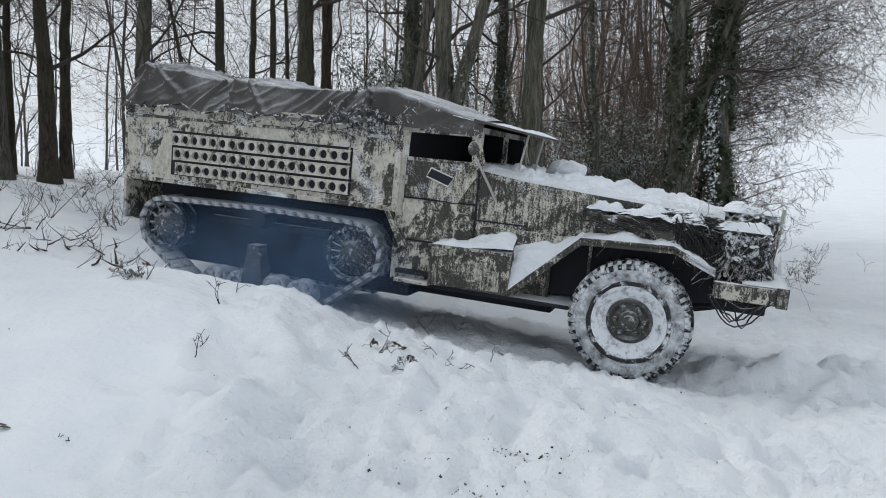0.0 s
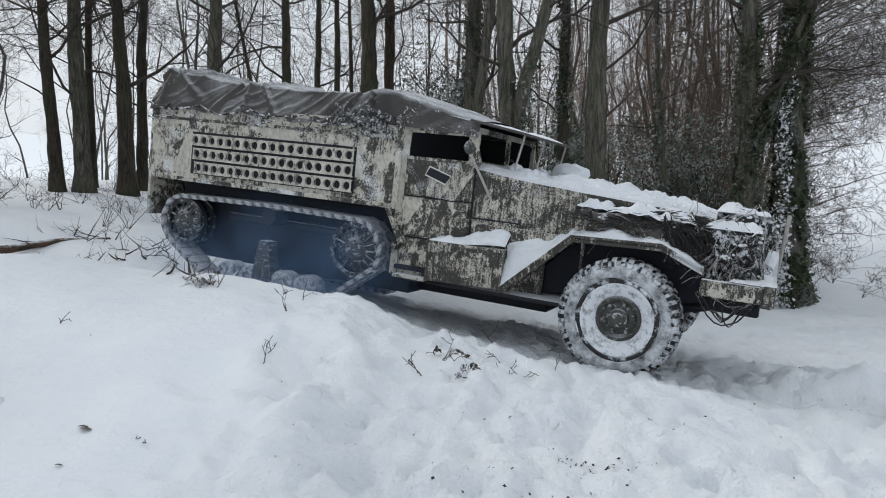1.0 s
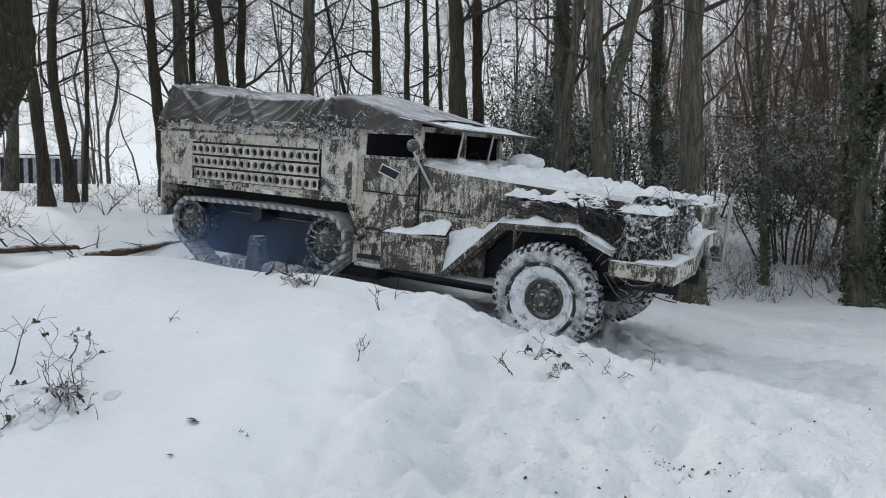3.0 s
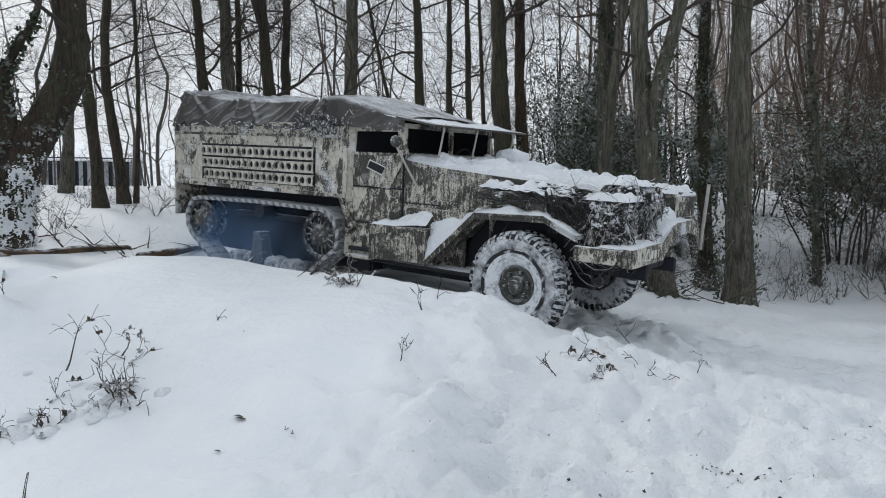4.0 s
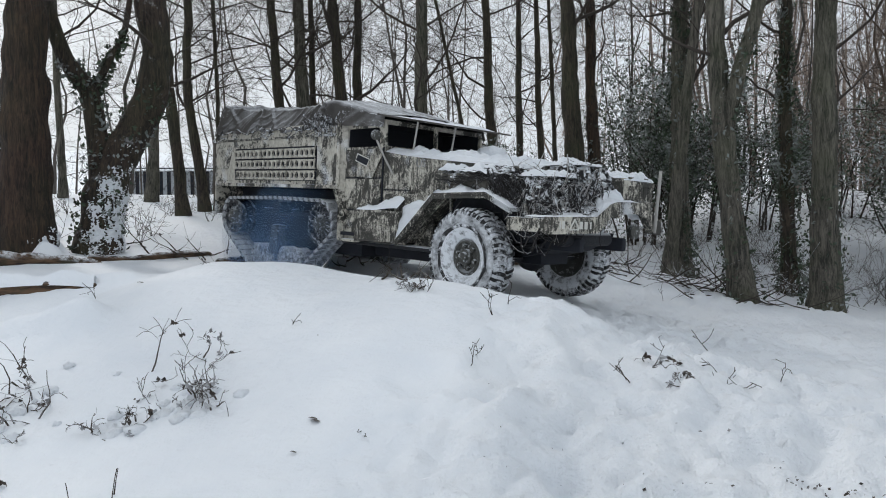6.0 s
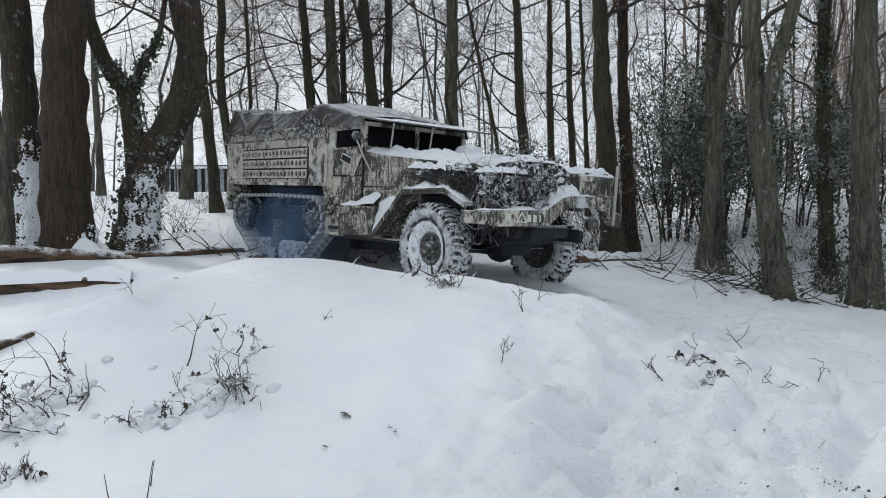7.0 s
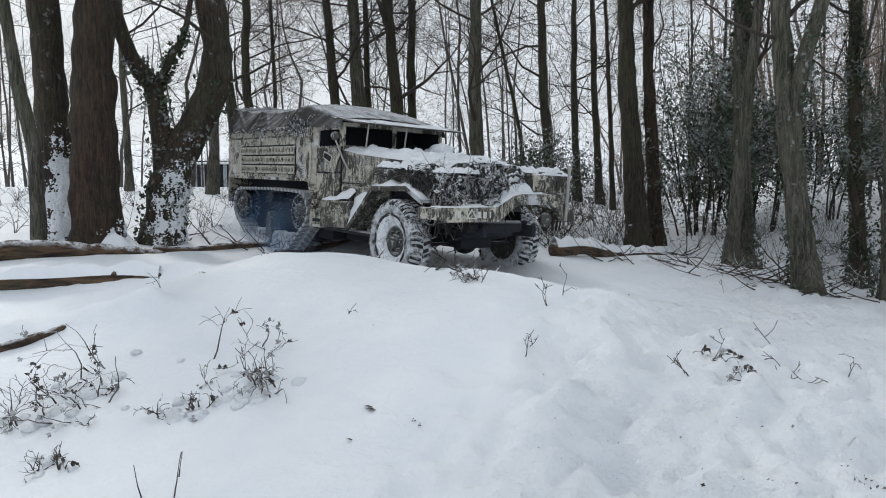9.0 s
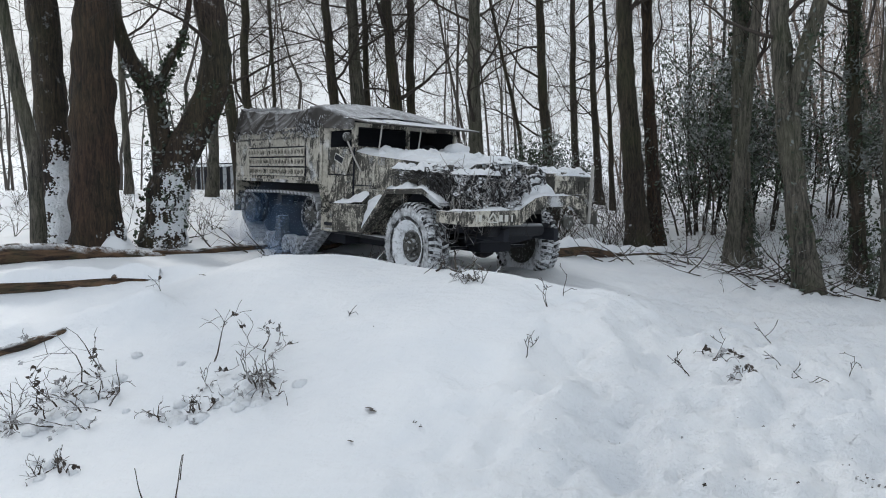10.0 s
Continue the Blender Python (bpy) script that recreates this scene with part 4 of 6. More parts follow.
leaf_scrap((-2.18, 3.52), 0.03)
leaf_scrap((-2.15, 3.24), 0.02)
CRUMBS.append((0.50, 3.75, 70, 0.13))
CRUMBS.append((0.15, 3.25, 30, 0.14))
CRUMBS.append((3.64, 6.52, 40, 0.60))
CRUMBS.append((2.04, 5.47, 40, 0.50))
CRUMBS.append((0.89, 4.10, 20, 0.50))
CRUMBS.append((-0.33, 3.39, 25, 0.40))
CRUMBS.append((-3.6, 6.9, 60, 0.45))
CRUMBS.append((-2.6, 7.4, 50, 0.5))
CRUMBS.append((-0.98, 4.09, 6, 0.50))
stick_pile((-0.34, 10.48), 26, 0.90, 1.00, 66)
stick_pile((0.07, 10.60), 20, 0.70, 0.90, 67)
stick_pile((-0.95, 10.92), 14, 0.60, 0.70, 68)
stick_pile((-1.78, 12.34), 14, 0.50, 0.60, 69)
stick_pile((-2.98, 12.63), 16, 0.70, 0.70, 70)
stick_pile((-5.15, 7.55), 16, 0.45, 0.35, 75)
stick_pile((-4.4, 7.0), 10, 0.5, 0.2, 76)
stick_pile((-2.4, 10.6), 14, 0.7, 0.6, 77)
stick_pile((-2.76, 6.11), 9, 0.50, 0.20, 71)
stick_pile((-4.94, 9.37), 22, 0.80, 0.50, 72)
stick_pile((-5.91, 10.30), 16, 0.80, 0.60, 73)
stick_pile((-7.56, 8.61), 14, 0.70, 0.70, 74)
drift((-8.45, 6.95), 0.35, 0.22)


def build_crumbs():
    rng = random.Random(77)
    g = Geo()
    for x, y, n, s in CRUMBS:
        for k in range(n):
            p = Vector((x + rng.gauss(0, s), y + rng.gauss(0, s * 0.5), 0))
            p.z = ground_z(p.x, p.y) + 0.004
            r = rng.uniform(0.004, 0.013)
            leaf_mesh(g, p, r, rng)
            leaf_mesh(g, p, r, rng)
    tagged(part("soil_crumbs", g, M_DEAD, None, "", False, False), "dark crumbs of soil and leaf on the snow", "debris", kind="stuff")


build_crumbs()


def build_shed():
    root = new("shed")
    x, y = -29.7, 33.0
    root.matrix_basis = pose(x, y, land(x, y) - 0.1, 0, 0, 34)
    g = Geo()
    g.box(-2.6, 2.6, -2, 2, 0, 1.6)
    part("wall", g, M_BLACK, root, "dark board wall")
    g = Geo()
    g.prism([(-2.3, 1.45), (0, 2.15), (2.3, 1.45), (2.3, 1.37), (0, 2.05), (-2.3, 1.37)], "x", -2.9, 2.9)
    part("roof", g, M_SNOW, root, "low pitched roof under snow")
    for k in range(13):
        s = Geo()
        s.box(-2.62 + k * 0.41, -2.42 + k * 0.41, -2.06, -2.0, 0.05, 1.45)
        part("board", s, M_TIN, root)
    tagged(root, "low grey shed with upright boards in the distance", "shed")


build_shed()

# ---- half-track vehicle ----
def build_half_track():
    car = new("half_track")
    tagged(car, "winter-camouflaged military half-track, snowy, driving over the bank", "half-track")
    S = -1  # near side is y < 0

    # rear hull
    for sy in (-1, 1):
        g = Geo()
        y0, y1 = sorted((0.93 * sy, 0.90 * sy))
        g.prism([(-5.25, 0.66), (-2.15, 0.70), (-2.15, 1.46), (-5.25, 1.46)], "y", y0, y1)
        side = part("hull_side", g, M_CAMO_PALE, car, "whitewashed olive steel side plate")
        for x0, x1, z0, z1, nm in ((-5.24, -2.15, 0.655, 0.70, "lower_rim"), (-5.24, -2.15, 1.30, 1.33, "upper_rim"), (-2.19, -2.13, 0.70, 1.46, "corner_strip"), (-2.66, -2.645, 0.70, 1.44, "joint_strip")):
            g = Geo()
            y0, y1 = sorted((0.945 * sy, 0.931 * sy))
            g.box(x0, x1, y0, y1, z0, z1, 0.004)
            part(nm, g, M_CAMO, side)
        rng = random.Random(5)
        for k in range(22):
            g = Geo()
            x = -5.18 + k * 0.141
            g.lathe([(0.012, 0.931 * sy), (0.010, 0.94 * sy), (0.001, 0.942 * sy)], 8)
            g.v = [(v[0] + x, v[1], v[2] + 0.735) for v in g.v]
            part("rivet", g, M_CAMO, side)
    for nm, q in (("rear_plate", (-5.28, -5.25, -0.93, 0.93, 0.24, 1.46)), ("bulkhead", (-2.18, -2.15, -0.90, 0.90, 0.70, 1.60)), ("floor_plate", (-5.25, -2.18, -0.90, 0.90, 0.66, 0.695))):
        g = Geo()
        g.box(*q)
        part(nm, g, M_CAMO, car)
    # near-black blocks: underside shade put into colour; the low tray also blocks light
    for nm, q in (("rear_chassis", (-5.1, -2.1, -0.57, 0.57, -0.18, 0.655)), ("underbody_shade", (-2.1, -0.75, -0.36, 0.36, -0.16, 0.0)), ("engine_sump", (-1.0, 0.45, -0.24, 0.24, -0.06, 0.3)), ("frame_rail", (-2.1, 1.04, 0.34, 0.42, 0.12, 0.26)), ("frame_rail", (-2.1, 1.04, -0.42, -0.34, 0.12, 0.26)), ("sill", (-2.12, -0.5, -0.88, 0.88, 0.0, 0.045))):
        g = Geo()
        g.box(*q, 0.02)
        part(nm, g, M_BLACK if nm != "sill" else M_DARK, car, "underside coloured black for its shade")
    for sx in (-1, 1):
        g = Geo()
        g.prism([(-2.27, 0.68), (-2.22, 0.68), (-2.03, 0.35), (-2.09, 0.35)], "y", 0.56 * sx, 0.935 * sx)
        part("mudguard", g, M_CAMO, car)

    # pierced steel mats on the hull side
    for k in range(3):
        g = Geo()
        z0, h, w0, w1, n = 1.178 - 0.145 * (k + 1) + 0.016, 0.113, -4.66 + 0.03 * k, -2.63, 18
        cw = (w1 - w0) / n
        for i in range(n):
            cx, cz, r, m = w0 + cw * (i + 0.5), z0 + h / 2, 0.041, 16
            sq, ci = [], []
            for a in (j * 2 * math.pi / m for j in range(m)):
                c, s = math.cos(a), math.sin(a)
                f = 1 / max(abs(c), abs(s))
                sq.append((cx + c * f * cw / 2, cz + s * f * h / 2))
                ci.append((cx + c * r, cz + s * r))
            vs = [(u, -0.962, w) for u, w in sq] + [(u, -0.967, w) for u, w in ci] + [(u, -0.938, w) for u, w in ci]
            g.add(vs, [(j, (j + 1) % m, m + (j + 1) % m, m + j) for j in range(m)] + [(m + j, m + (j + 1) % m, 2 * m + (j + 1) % m, 2 * m + j) for j in range(m)])
        g.box(w0, w1, -0.966, -0.94, z0 - 0.004, z0 + 0.006)
        g.box(w0, w1, -0.966, -0.94, z0 + h - 0.006, z0 + h + 0.004)
        part("steel_mat", g, M_MAT, car, "pale pierced steel mat strip", smooth=False)
    # black sheet added behind the mats as the shade in their holes
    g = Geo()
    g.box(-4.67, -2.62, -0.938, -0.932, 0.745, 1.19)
    part("mat_hole_shade", g, M_BLACK, car)

    # tarpaulin
    def tarp(u, v):
        x = -5.30 + u * 2.90
        top = 1.87 - 0.10 * sm(0.0, 0.5, u) - 0.03 * sm(0.5, 1, u)
        sag = 0.085 * math.sin(u * math.pi * 2) ** 2 + 0.02 * math.sin(u * 19) ** 2
        a = v * 2 - 1
        s = abs(a)
        if s > 0.62:
            f = (1 - s) / 0.38
            y, z = 0.965 - 0.12 * f, 1.40 + (top - 1.44) * f
        else:
            f = 1 - s / 0.62
            y, z = 0.845 * (1 - f), top - 0.04 + 0.09 * math.sin(f * math.pi / 2) - sag
        p = Vector((x, y if a > 0 else -y, z))
        p.x += 0.12 * sm(0.20, 0.0, u) * sm(1.42, 1.80, p.z)
        crease = 0.0
        for xb, zb, m in ((-5.15, 1.84, 7.0), (-3.98, 1.84, 9.0), (-2.55, 1.80, 8.0)):
            dx, dz = x - xb, zb - p.z + 0.05
            far = math.hypot(dx, dz)
            ray = math.atan2(dz, dx)
            crease += max(0.0, 1 - abs(math.sin(ray * m * 0.5 + xb)) * 3.0) * sm(1.0, 0.1, far) * 0.045
            crease += 0.035 * math.exp(-(dx / 0.07) ** 2)
        soft = noise.noise(Vector((x * 1.6 + p.z * 2.0, p.y * 0.5, p.z * 0.6)))
        fine = 1 - abs(noise.noise(Vector((x * 5 - p.z * 7, p.y * 1.0, p.z * 2)))) * 4
        n = Vector((0, -1 if a < 0 else 1, 0.6)) * (0.035 * soft + crease + 0.010 * max(0.0, fine))
        ed = (0.06 * noise.noise(Vector((x * 2.6, 0, 3))) + 0.03 * noise.noise(Vector((x * 9, 0, 3)))) * sm(0.72, 1.0, s)
        return p + n + Vector((0, 0, ed))
    g = Geo()
    g.grid(200, 110, tarp)
    nv = 110
    for row in (0, 199):
        c = len(g.v)
        g.v.append((-5.26 if row == 0 else -2.42, 0, 1.5))
        g.f += [(row * nv + j, row * nv + j + 1, c) for j in range(nv - 1)]
    part("tarpaulin", g, M_CANVAS, car, "sagging grey canvas tarpaulin dusted with snow", smooth=True)

    def hoodcover(u, v):
        x = -2.46 + u * 1.04
        a = v * 2 - 1
        s = abs(a)
        top = 1.77 - 0.24 * u ** 1.2
        if s > 0.7:
            f = (1 - s) / 0.3
            y, z = 0.955 - 0.075 * sm(0.1, 0.6, u) - 0.05 * f, 1.44 - 0.06 * u + (top - 1.46 + 0.06 * u) * f
        else:
            f = 1 - s / 0.7
            y, z = (0.905 - 0.075 * sm(0.1, 0.6, u)) * (1 - f), top - 0.02 + 0.05 * math.sin(f * 1.57)
        p = Vector((x, y if a > 0 else -y, z))
        return p + Vector((0, -1 if a < 0 else 1, 0.7)) * (0.03 * noise.noise(Vector((x * 4 - p.z * 6, p.y, p.z * 2))))
    g = Geo()
    g.grid(40, 50, hoodcover)
    part("cab_canvas", g, M_CANVAS, car, "canvas cab roof dusted with snow", smooth=True)
    g = Geo()
    rng = random.Random(2)
    for k in range(12):
        x = rng.uniform(-5.3, -2.3)
        z = 1.42 + rng.uniform(-0.03, 0.05)
        pts = [(x + i * 0.05 * rng.choice((-1, 1)) * 0.6, -0.985 - 0.01 * rng.random(), z - i * 0.03 + rng.gauss(0, 0.012)) for i in range(5)]
        g.tube(pts, 0.006, 4)
    for x0, x1, dip in ((-5.3, -4.55, 0.05), (-4.55, -3.9, 0.07), (-3.9, -3.2, 0.05), (-3.2, -2.5, 0.08), (-2.55, -2.2, 0.03)):
        g.tube([(x0 + (x1 - x0) * t, -0.985, 1.46 - dip * math.sin(t * math.pi) + 0.01 * math.sin(9 * t + x0)) for t in (i / 10 for i in range(11))], 0.007, 5)
    for k in range(150):
        x, z = rng.gauss(-2.45, 0.16), rng.gauss(1.47, 0.05)
        pts = []
        for q in range(5):
            pts.append((x, -0.985 - 0.02 * rng.random(), z))
            x, z = x + rng.gauss(0, 0.025), z + rng.gauss(-0.012, 0.022)
        g.tube(pts, rng.uniform(0.002, 0.005), 4)
    tagged(part("lashing", g, M_NET, car, "dark rope lashing with snow"), kind="stuff")

    # cab
    for sy in (-1, 1):
        y0, y1 = sorted((0.815 * sy, 0.84 * sy))
        g = Geo()
        g.prism([(-2.15, 0.05), (-1.40, 0.05), (-1.40, 1.16), (-2.15, 1.16)], "y", y0, y1)
        g.prism([(-2.15, 1.16), (-2.12, 1.16), (-2.10, 1.44), (-2.15, 1.46)], "y", y0, y1)
        g.prism([(-1.50, 1.16), (-1.38, 1.16), (-1.46, 1.42), (-1.52, 1.42)], "y", y0, y1)
        g.prism([(-2.15, 1.38), (-1.46, 1.38), (-1.46, 1.45), (-2.15, 1.47)], "y", y0, y1)
        door = part("door", g, M_CAMO, car, "whitewashed armoured cab door with open window")
        g = Geo()
        o = 0.012 * sy
        a, b = sorted((0.84 * sy + o * 0.1, 0.84 * sy + o * 1.6))
        g.prism([(-2.14, 0.80), (-1.62, 0.81), (-1.53, 0.99), (-1.56, 1.13), (-2.14, 1.13)], "y", a, b)
        part("flap", g, M_CAMO_PALE, door)
        g = Geo()
        g.prism([(-2.13, 0.42), (-1.45, 0.42), (-1.45, 0.78), (-2.13, 0.78)], "y", a, b - 0.004 * max(0, sy))
        part("lower_plate", g, M_CAMO, door)
    for nm, q in (("door_gap", (-2.14, -1.41, 0.788, 0.80)), ("door_gap", (-2.14, -1.41, 0.405, 0.417)), ("door_gap", (-2.118, -2.106, 0.06, 1.15)), ("door_gap", (-1.425, -1.413, 0.42, 1.15)), ("door_gap", (-1.40, -0.95, 0.655, 0.667))):
        g = Geo()
        g.box(q[0], q[1], -0.8445 if q[0] > -1.405 else -0.8605, -0.838, q[2], q[3])
        part(nm, g, M_BLACK, car)
    for z in (0.50, 0.70, 0.95):
        g = Geo()
        g.tube([(-2.10, -0.866, z - 0.04), (-2.10, -0.866, z + 0.04)], 0.016, 8)
        part("hinge", g, M_CAMO, car)
    g = Geo()
    g.tube([(-1.55, -0.862, 0.70), (-1.55, -0.885, 0.70), (-1.47, -0.885, 0.70)], 0.010, 6)
    part("door_handle", g, M_STEEL, car)
    g = Geo()
    g.prism([(-1.9, 1.09), (-1.42, 1.06), (-1.59, 0.79), (-2.03, 0.82)], "y", -0.872, -0.862)
    em = part("vision_flap", g, M_CAMO_PALE, car, "slanting pale flap with a dark vision slot")
    g = Geo()
    g.prism([(-1.86, 1.08), (-1.64, 1.01), (-1.69, 0.93), (-1.9, 1.0)], "y", -0.876, -0.8725)
    part("slot", g, M_BLACK, em)
    g = Geo()
    g.tube([(x, -0.875, z) for x, z in [(-1.86, 1.08), (-1.64, 1.01), (-1.69, 0.93), (-1.9, 1.0), (-1.86, 1.08)]], 0.007, 5)
    part("slot_rim", g, M_PAINTW, em)
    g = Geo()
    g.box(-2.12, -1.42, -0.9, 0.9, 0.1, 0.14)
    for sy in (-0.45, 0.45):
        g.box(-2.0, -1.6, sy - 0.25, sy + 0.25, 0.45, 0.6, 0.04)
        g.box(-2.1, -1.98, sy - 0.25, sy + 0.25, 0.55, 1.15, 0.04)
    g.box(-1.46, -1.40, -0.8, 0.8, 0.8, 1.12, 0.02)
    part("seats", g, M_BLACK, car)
    g = Geo()
    ang = [k * 2 * math.pi / 20 for k in range(21)]
    g.tube([(-1.62 + 0.06 * math.sin(a), 0.45 + 0.2 * math.cos(a), 1.05 + 0.19 * math.sin(a)) for a in ang], 0.014, 6)
    part("steering_wheel", g, M_BLACK, car)

    # black sheets added inside the cab to give its interior shade
    for nm, q in (("bulkhead_shade", (-2.145, -2.135, -0.8, 0.8, 0.1, 1.6)), ("side_shade", (-2.13, -1.47, 0.79, 0.81, 0.1, 1.45)), ("roof_shade", (-2.13, -1.47, -0.8, 0.8, 1.455, 1.465))):
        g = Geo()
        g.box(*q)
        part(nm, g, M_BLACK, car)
    g = Geo()
    g.prism([(-2.15, -0.93), (-2.15, -0.83), (-2.10, -0.845)], "z", 0.05, 1.46)
    part("corner_plate", g, M_CAMO, car)

    # windscreen frame, raised visor plate and its stays
    g = Geo()
    g.box(-1.46, -1.42, -0.83, 0.83, 1.10, 1.17)
    g.box(-1.48, -1.44, -0.83, 0.83, 1.42, 1.47)
    for y in (-0.83, -0.02, 0.79):
        g.box(-1.465, -1.425, y, y + 0.04, 1.15, 1.44)
    part("windscreen_frame", g, M_CAMO, car)
    g = Geo()
    g.prism([(-1.50, 1.515), (-1.02, 1.435), (-1.02, 1.455), (-1.50, 1.535)], "y", -0.90, 0.93)
    part("visor_plate", g, M_CANVAS, car, "raised armour visor plate under snow")
    for y in (-0.66, -0.05, 0.72):
        g = Geo()
        g.tube([(-1.06, y, 1.445), (-1.12, y, 1.13)], 0.011, 6)
        part("visor_stay", g, M_PALE, car)
    part("snow_on_visor", snow_cap(lambda u, v: (-1.72 + 0.70 * u, -0.86 + 1.76 * v, 1.565 - 0.115 * u), 34, 60, 0.035, 3.0, 0.28), M_SNOW, car, "snow lying on the visor", smooth=True)

    # bonnet
    g = Geo()
    sec = [(-1.42, 0.838, 1.16, 0.05), (-1.0, 0.83, 1.10, 0.05), (-0.45, 0.75, 1.05, 0.60), (0.30, 0.64, 0.99, 0.60), (0.62, 0.60, 0.95, 0.45)]
    ring = []
    for x, w, z, lo in sec:
        ring.append([(x, -w, lo), (x, -w, z - 0.06), (x, -w * 0.82, z), (x, w * 0.82, z), (x, w, z - 0.06), (x, w, lo)])
    g.add([p for r in ring for p in r], [(i * 6 + k, i * 6 + k + 1, (i + 1) * 6 + k + 1, (i + 1) * 6 + k) for i in range(4) for k in range(5)]
          + [(24, 25, 26, 27, 28, 29), (0, 1, 2, 3, 4, 5)])
    bonnet = part("bonnet", g, M_CAMO_DARK, car, "whitewashed armoured bonnet", smooth=False)
    for x, w in ((-0.93, 0.822), (-0.40, 0.745)):
        g = Geo()
        g.box(x - 0.012, x + 0.012, -w - 0.008, -w + 0.02, 0.30, 0.98)
        part("seam_strip", g, M_CAMO_DARK, bonnet)
    for k in range(5):
        g = Geo()
        g.box(0.62, 0.65, -0.52, 0.52, 0.40 + k * 0.095, 0.46 + k * 0.095, 0.006)
        part("grille_slat", g, M_STEEL, bonnet)
    def bonnet_top(u, v):
        x = -1.42 + 2.0 * u
        z, w = np.interp(x, [q[0] for q in sec], [q[2] for q in sec]), np.interp(x, [q[0] for q in sec], [q[1] for q in sec])
        a = (v * 2 - 1) * 0.97
        return (x, w * a, z - 0.01 - 0.06 * max(0.0, (abs(a) - 0.82) / 0.18))
    part("snow_on_bonnet", snow_cap(bonnet_top, 120, 90, 0.085, 8.0, -0.20), M_SNOW, car, "lumpy snow on the bonnet", smooth=True)
    for off, size in (((-0.90, 0.42, 1.17), 1.5), ((-1.15, -0.55, 1.13), 0.8), ((-0.72, -0.1, 1.10), 0.7), ((-0.30, 0.30, 1.05), 0.9), ((-0.05, -0.35, 1.0), 0.7)):
        g = Geo()
        n0 = 0
        g.lathe([(0.001, 0.065), (0.035, 0.06), (0.065, 0.045), (0.085, 0.02), (0.095, -0.01), (0.09, -0.04), (0.001, -0.06)], 18, "z")
        for i in range(n0, len(g.v)):
            p = Vector(g.v[i]) * size
            p.x *= 1.3
            q = p + Vector(off)
            g.v[i] = tuple(q + wob(q, 9, 0.05) + wob(q, 24, 0.02))
        part("snow_lump", g, M_SNOW, car, smooth=True)

    # lettering
    fo = bpy.data.curves.new("lettering", "FONT")
    fo.body, fo.size, fo.extrude = "US", 0.115, 0.001
    fo.materials.append(M_FADED)
    tx = new("lettering", fo)
    tx.parent = car
    tx.matrix_basis = pose(-0.89, -0.819, 0.925, 90, 0, 8.3)

    # wings
    prof = [(-1.03, 0.09), (-0.46, 0.618), (0.27, 0.644), (0.60, 0.50)]
    for sy in (-1, 1):
        g = Geo()
        up = [(x, z + 0.02) for x, z in prof]
        dn = [(x, z - 0.015) for x, z in prof]
        y0, y1 = sorted((0.965 * sy, 0.55 * sy))
        g.prism(up + dn[::-1], "y", y0, y1)
        ya, yb = sorted((0.965 * sy, 0.945 * sy))
        g.prism([(x, z) for x, z in prof] + [(x + 0.01, z - 0.04) for x, z in prof[::-1]], "y", ya, yb)
        w = part("wing", g, M_CAMO_DARK, car, "angular steel front wing edged with snow", smooth=False)
        g = Geo()
        # black plate, its colour carrying the shade of the wheel well
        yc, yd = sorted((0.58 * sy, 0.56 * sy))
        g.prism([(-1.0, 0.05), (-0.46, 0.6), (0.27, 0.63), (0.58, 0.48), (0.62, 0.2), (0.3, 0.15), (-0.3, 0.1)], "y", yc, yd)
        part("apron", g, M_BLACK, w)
        lo, hi = sorted((0.96 * sy, 0.60 * sy))

        def over(u, v, lo=lo, hi=hi):
            x = -0.98 + 1.55 * u
            z = 0.09 + (x + 1.03) / 0.57 * 0.528 if x < -0.46 else (0.618 + (x + 0.46) * 0.036 if x < 0.27 else 0.644 - (x - 0.27) * 0.436)
            return (x, lo + (hi - lo) * v, z + 0.025)
        def bank(u, v, sy=sy):
            x = -1.03 + 0.60 * u
            wing = 0.09 + (x + 1.03) / 0.57 * 0.528 + 0.02
            heap = max(wing, 0.50 + 0.14 * u + 0.10 * noise.noise(Vector((x * 5, v * 2, 2))))
            h = wing + (heap - wing) * v ** 0.75
            return Vector((x, sy * (0.958 - 0.112 * v), h)) + wob((x, v, sy), 7, 0.022 * min(1, v * 4))
        g = Geo()
        g.grid(26, 14, bank)
        part("snow_bank", g, M_SNOW, car, "snow heaped behind the wing", smooth=True)
        part("snow_on_wing", snow_cap(over, 70, 16, 0.05, 5.0 + sy, 0.5), M_SNOW, car, smooth=True)

    # side locker with its snow
    for sy in (-1, 1):
        g = Geo()
        a, b = sorted((0.965 * sy, 0.62 * sy))
        g.prism([(-1.765, 0.05), (-1.03, 0.08), (-1.03, 0.425), (-1.765, 0.42)], "y", a, b)
        lk = part("side_locker", g, M_CAMO_DARK, car, "whitewashed steel side locker", smooth=False)
        g = Geo()
        a, b = sorted((0.972 * sy, 0.966 * sy))
        g.prism([(-1.765, 0.395), (-1.03, 0.40), (-1.03, 0.425), (-1.765, 0.42)], "y", a, b)
        part("lid_edge", g, M_CAMO, lk)

        def pile(u, v, sy=sy):
            x = -1.75 + 0.73 * u
            heap = 0.15 * sm(0.3, 0.95, u)
            return (x, sy * (0.962 - 0.125 * v), 0.43 + heap * (0.25 + 0.75 * v) )
        part("snow_on_locker", snow_cap(pile, 40, 14, 0.05, 1.0, 0.6), M_SNOW, car, "snow heaped on the locker", smooth=True)
        g = Geo()
        a, b = sorted((0.96 * sy, 0.7 * sy))
        g.box(-2.10, -1.77, a, b, 0.03, 0.06, 0.005)
        part("footboard", g, M_CAMO, car)
        g = Geo()
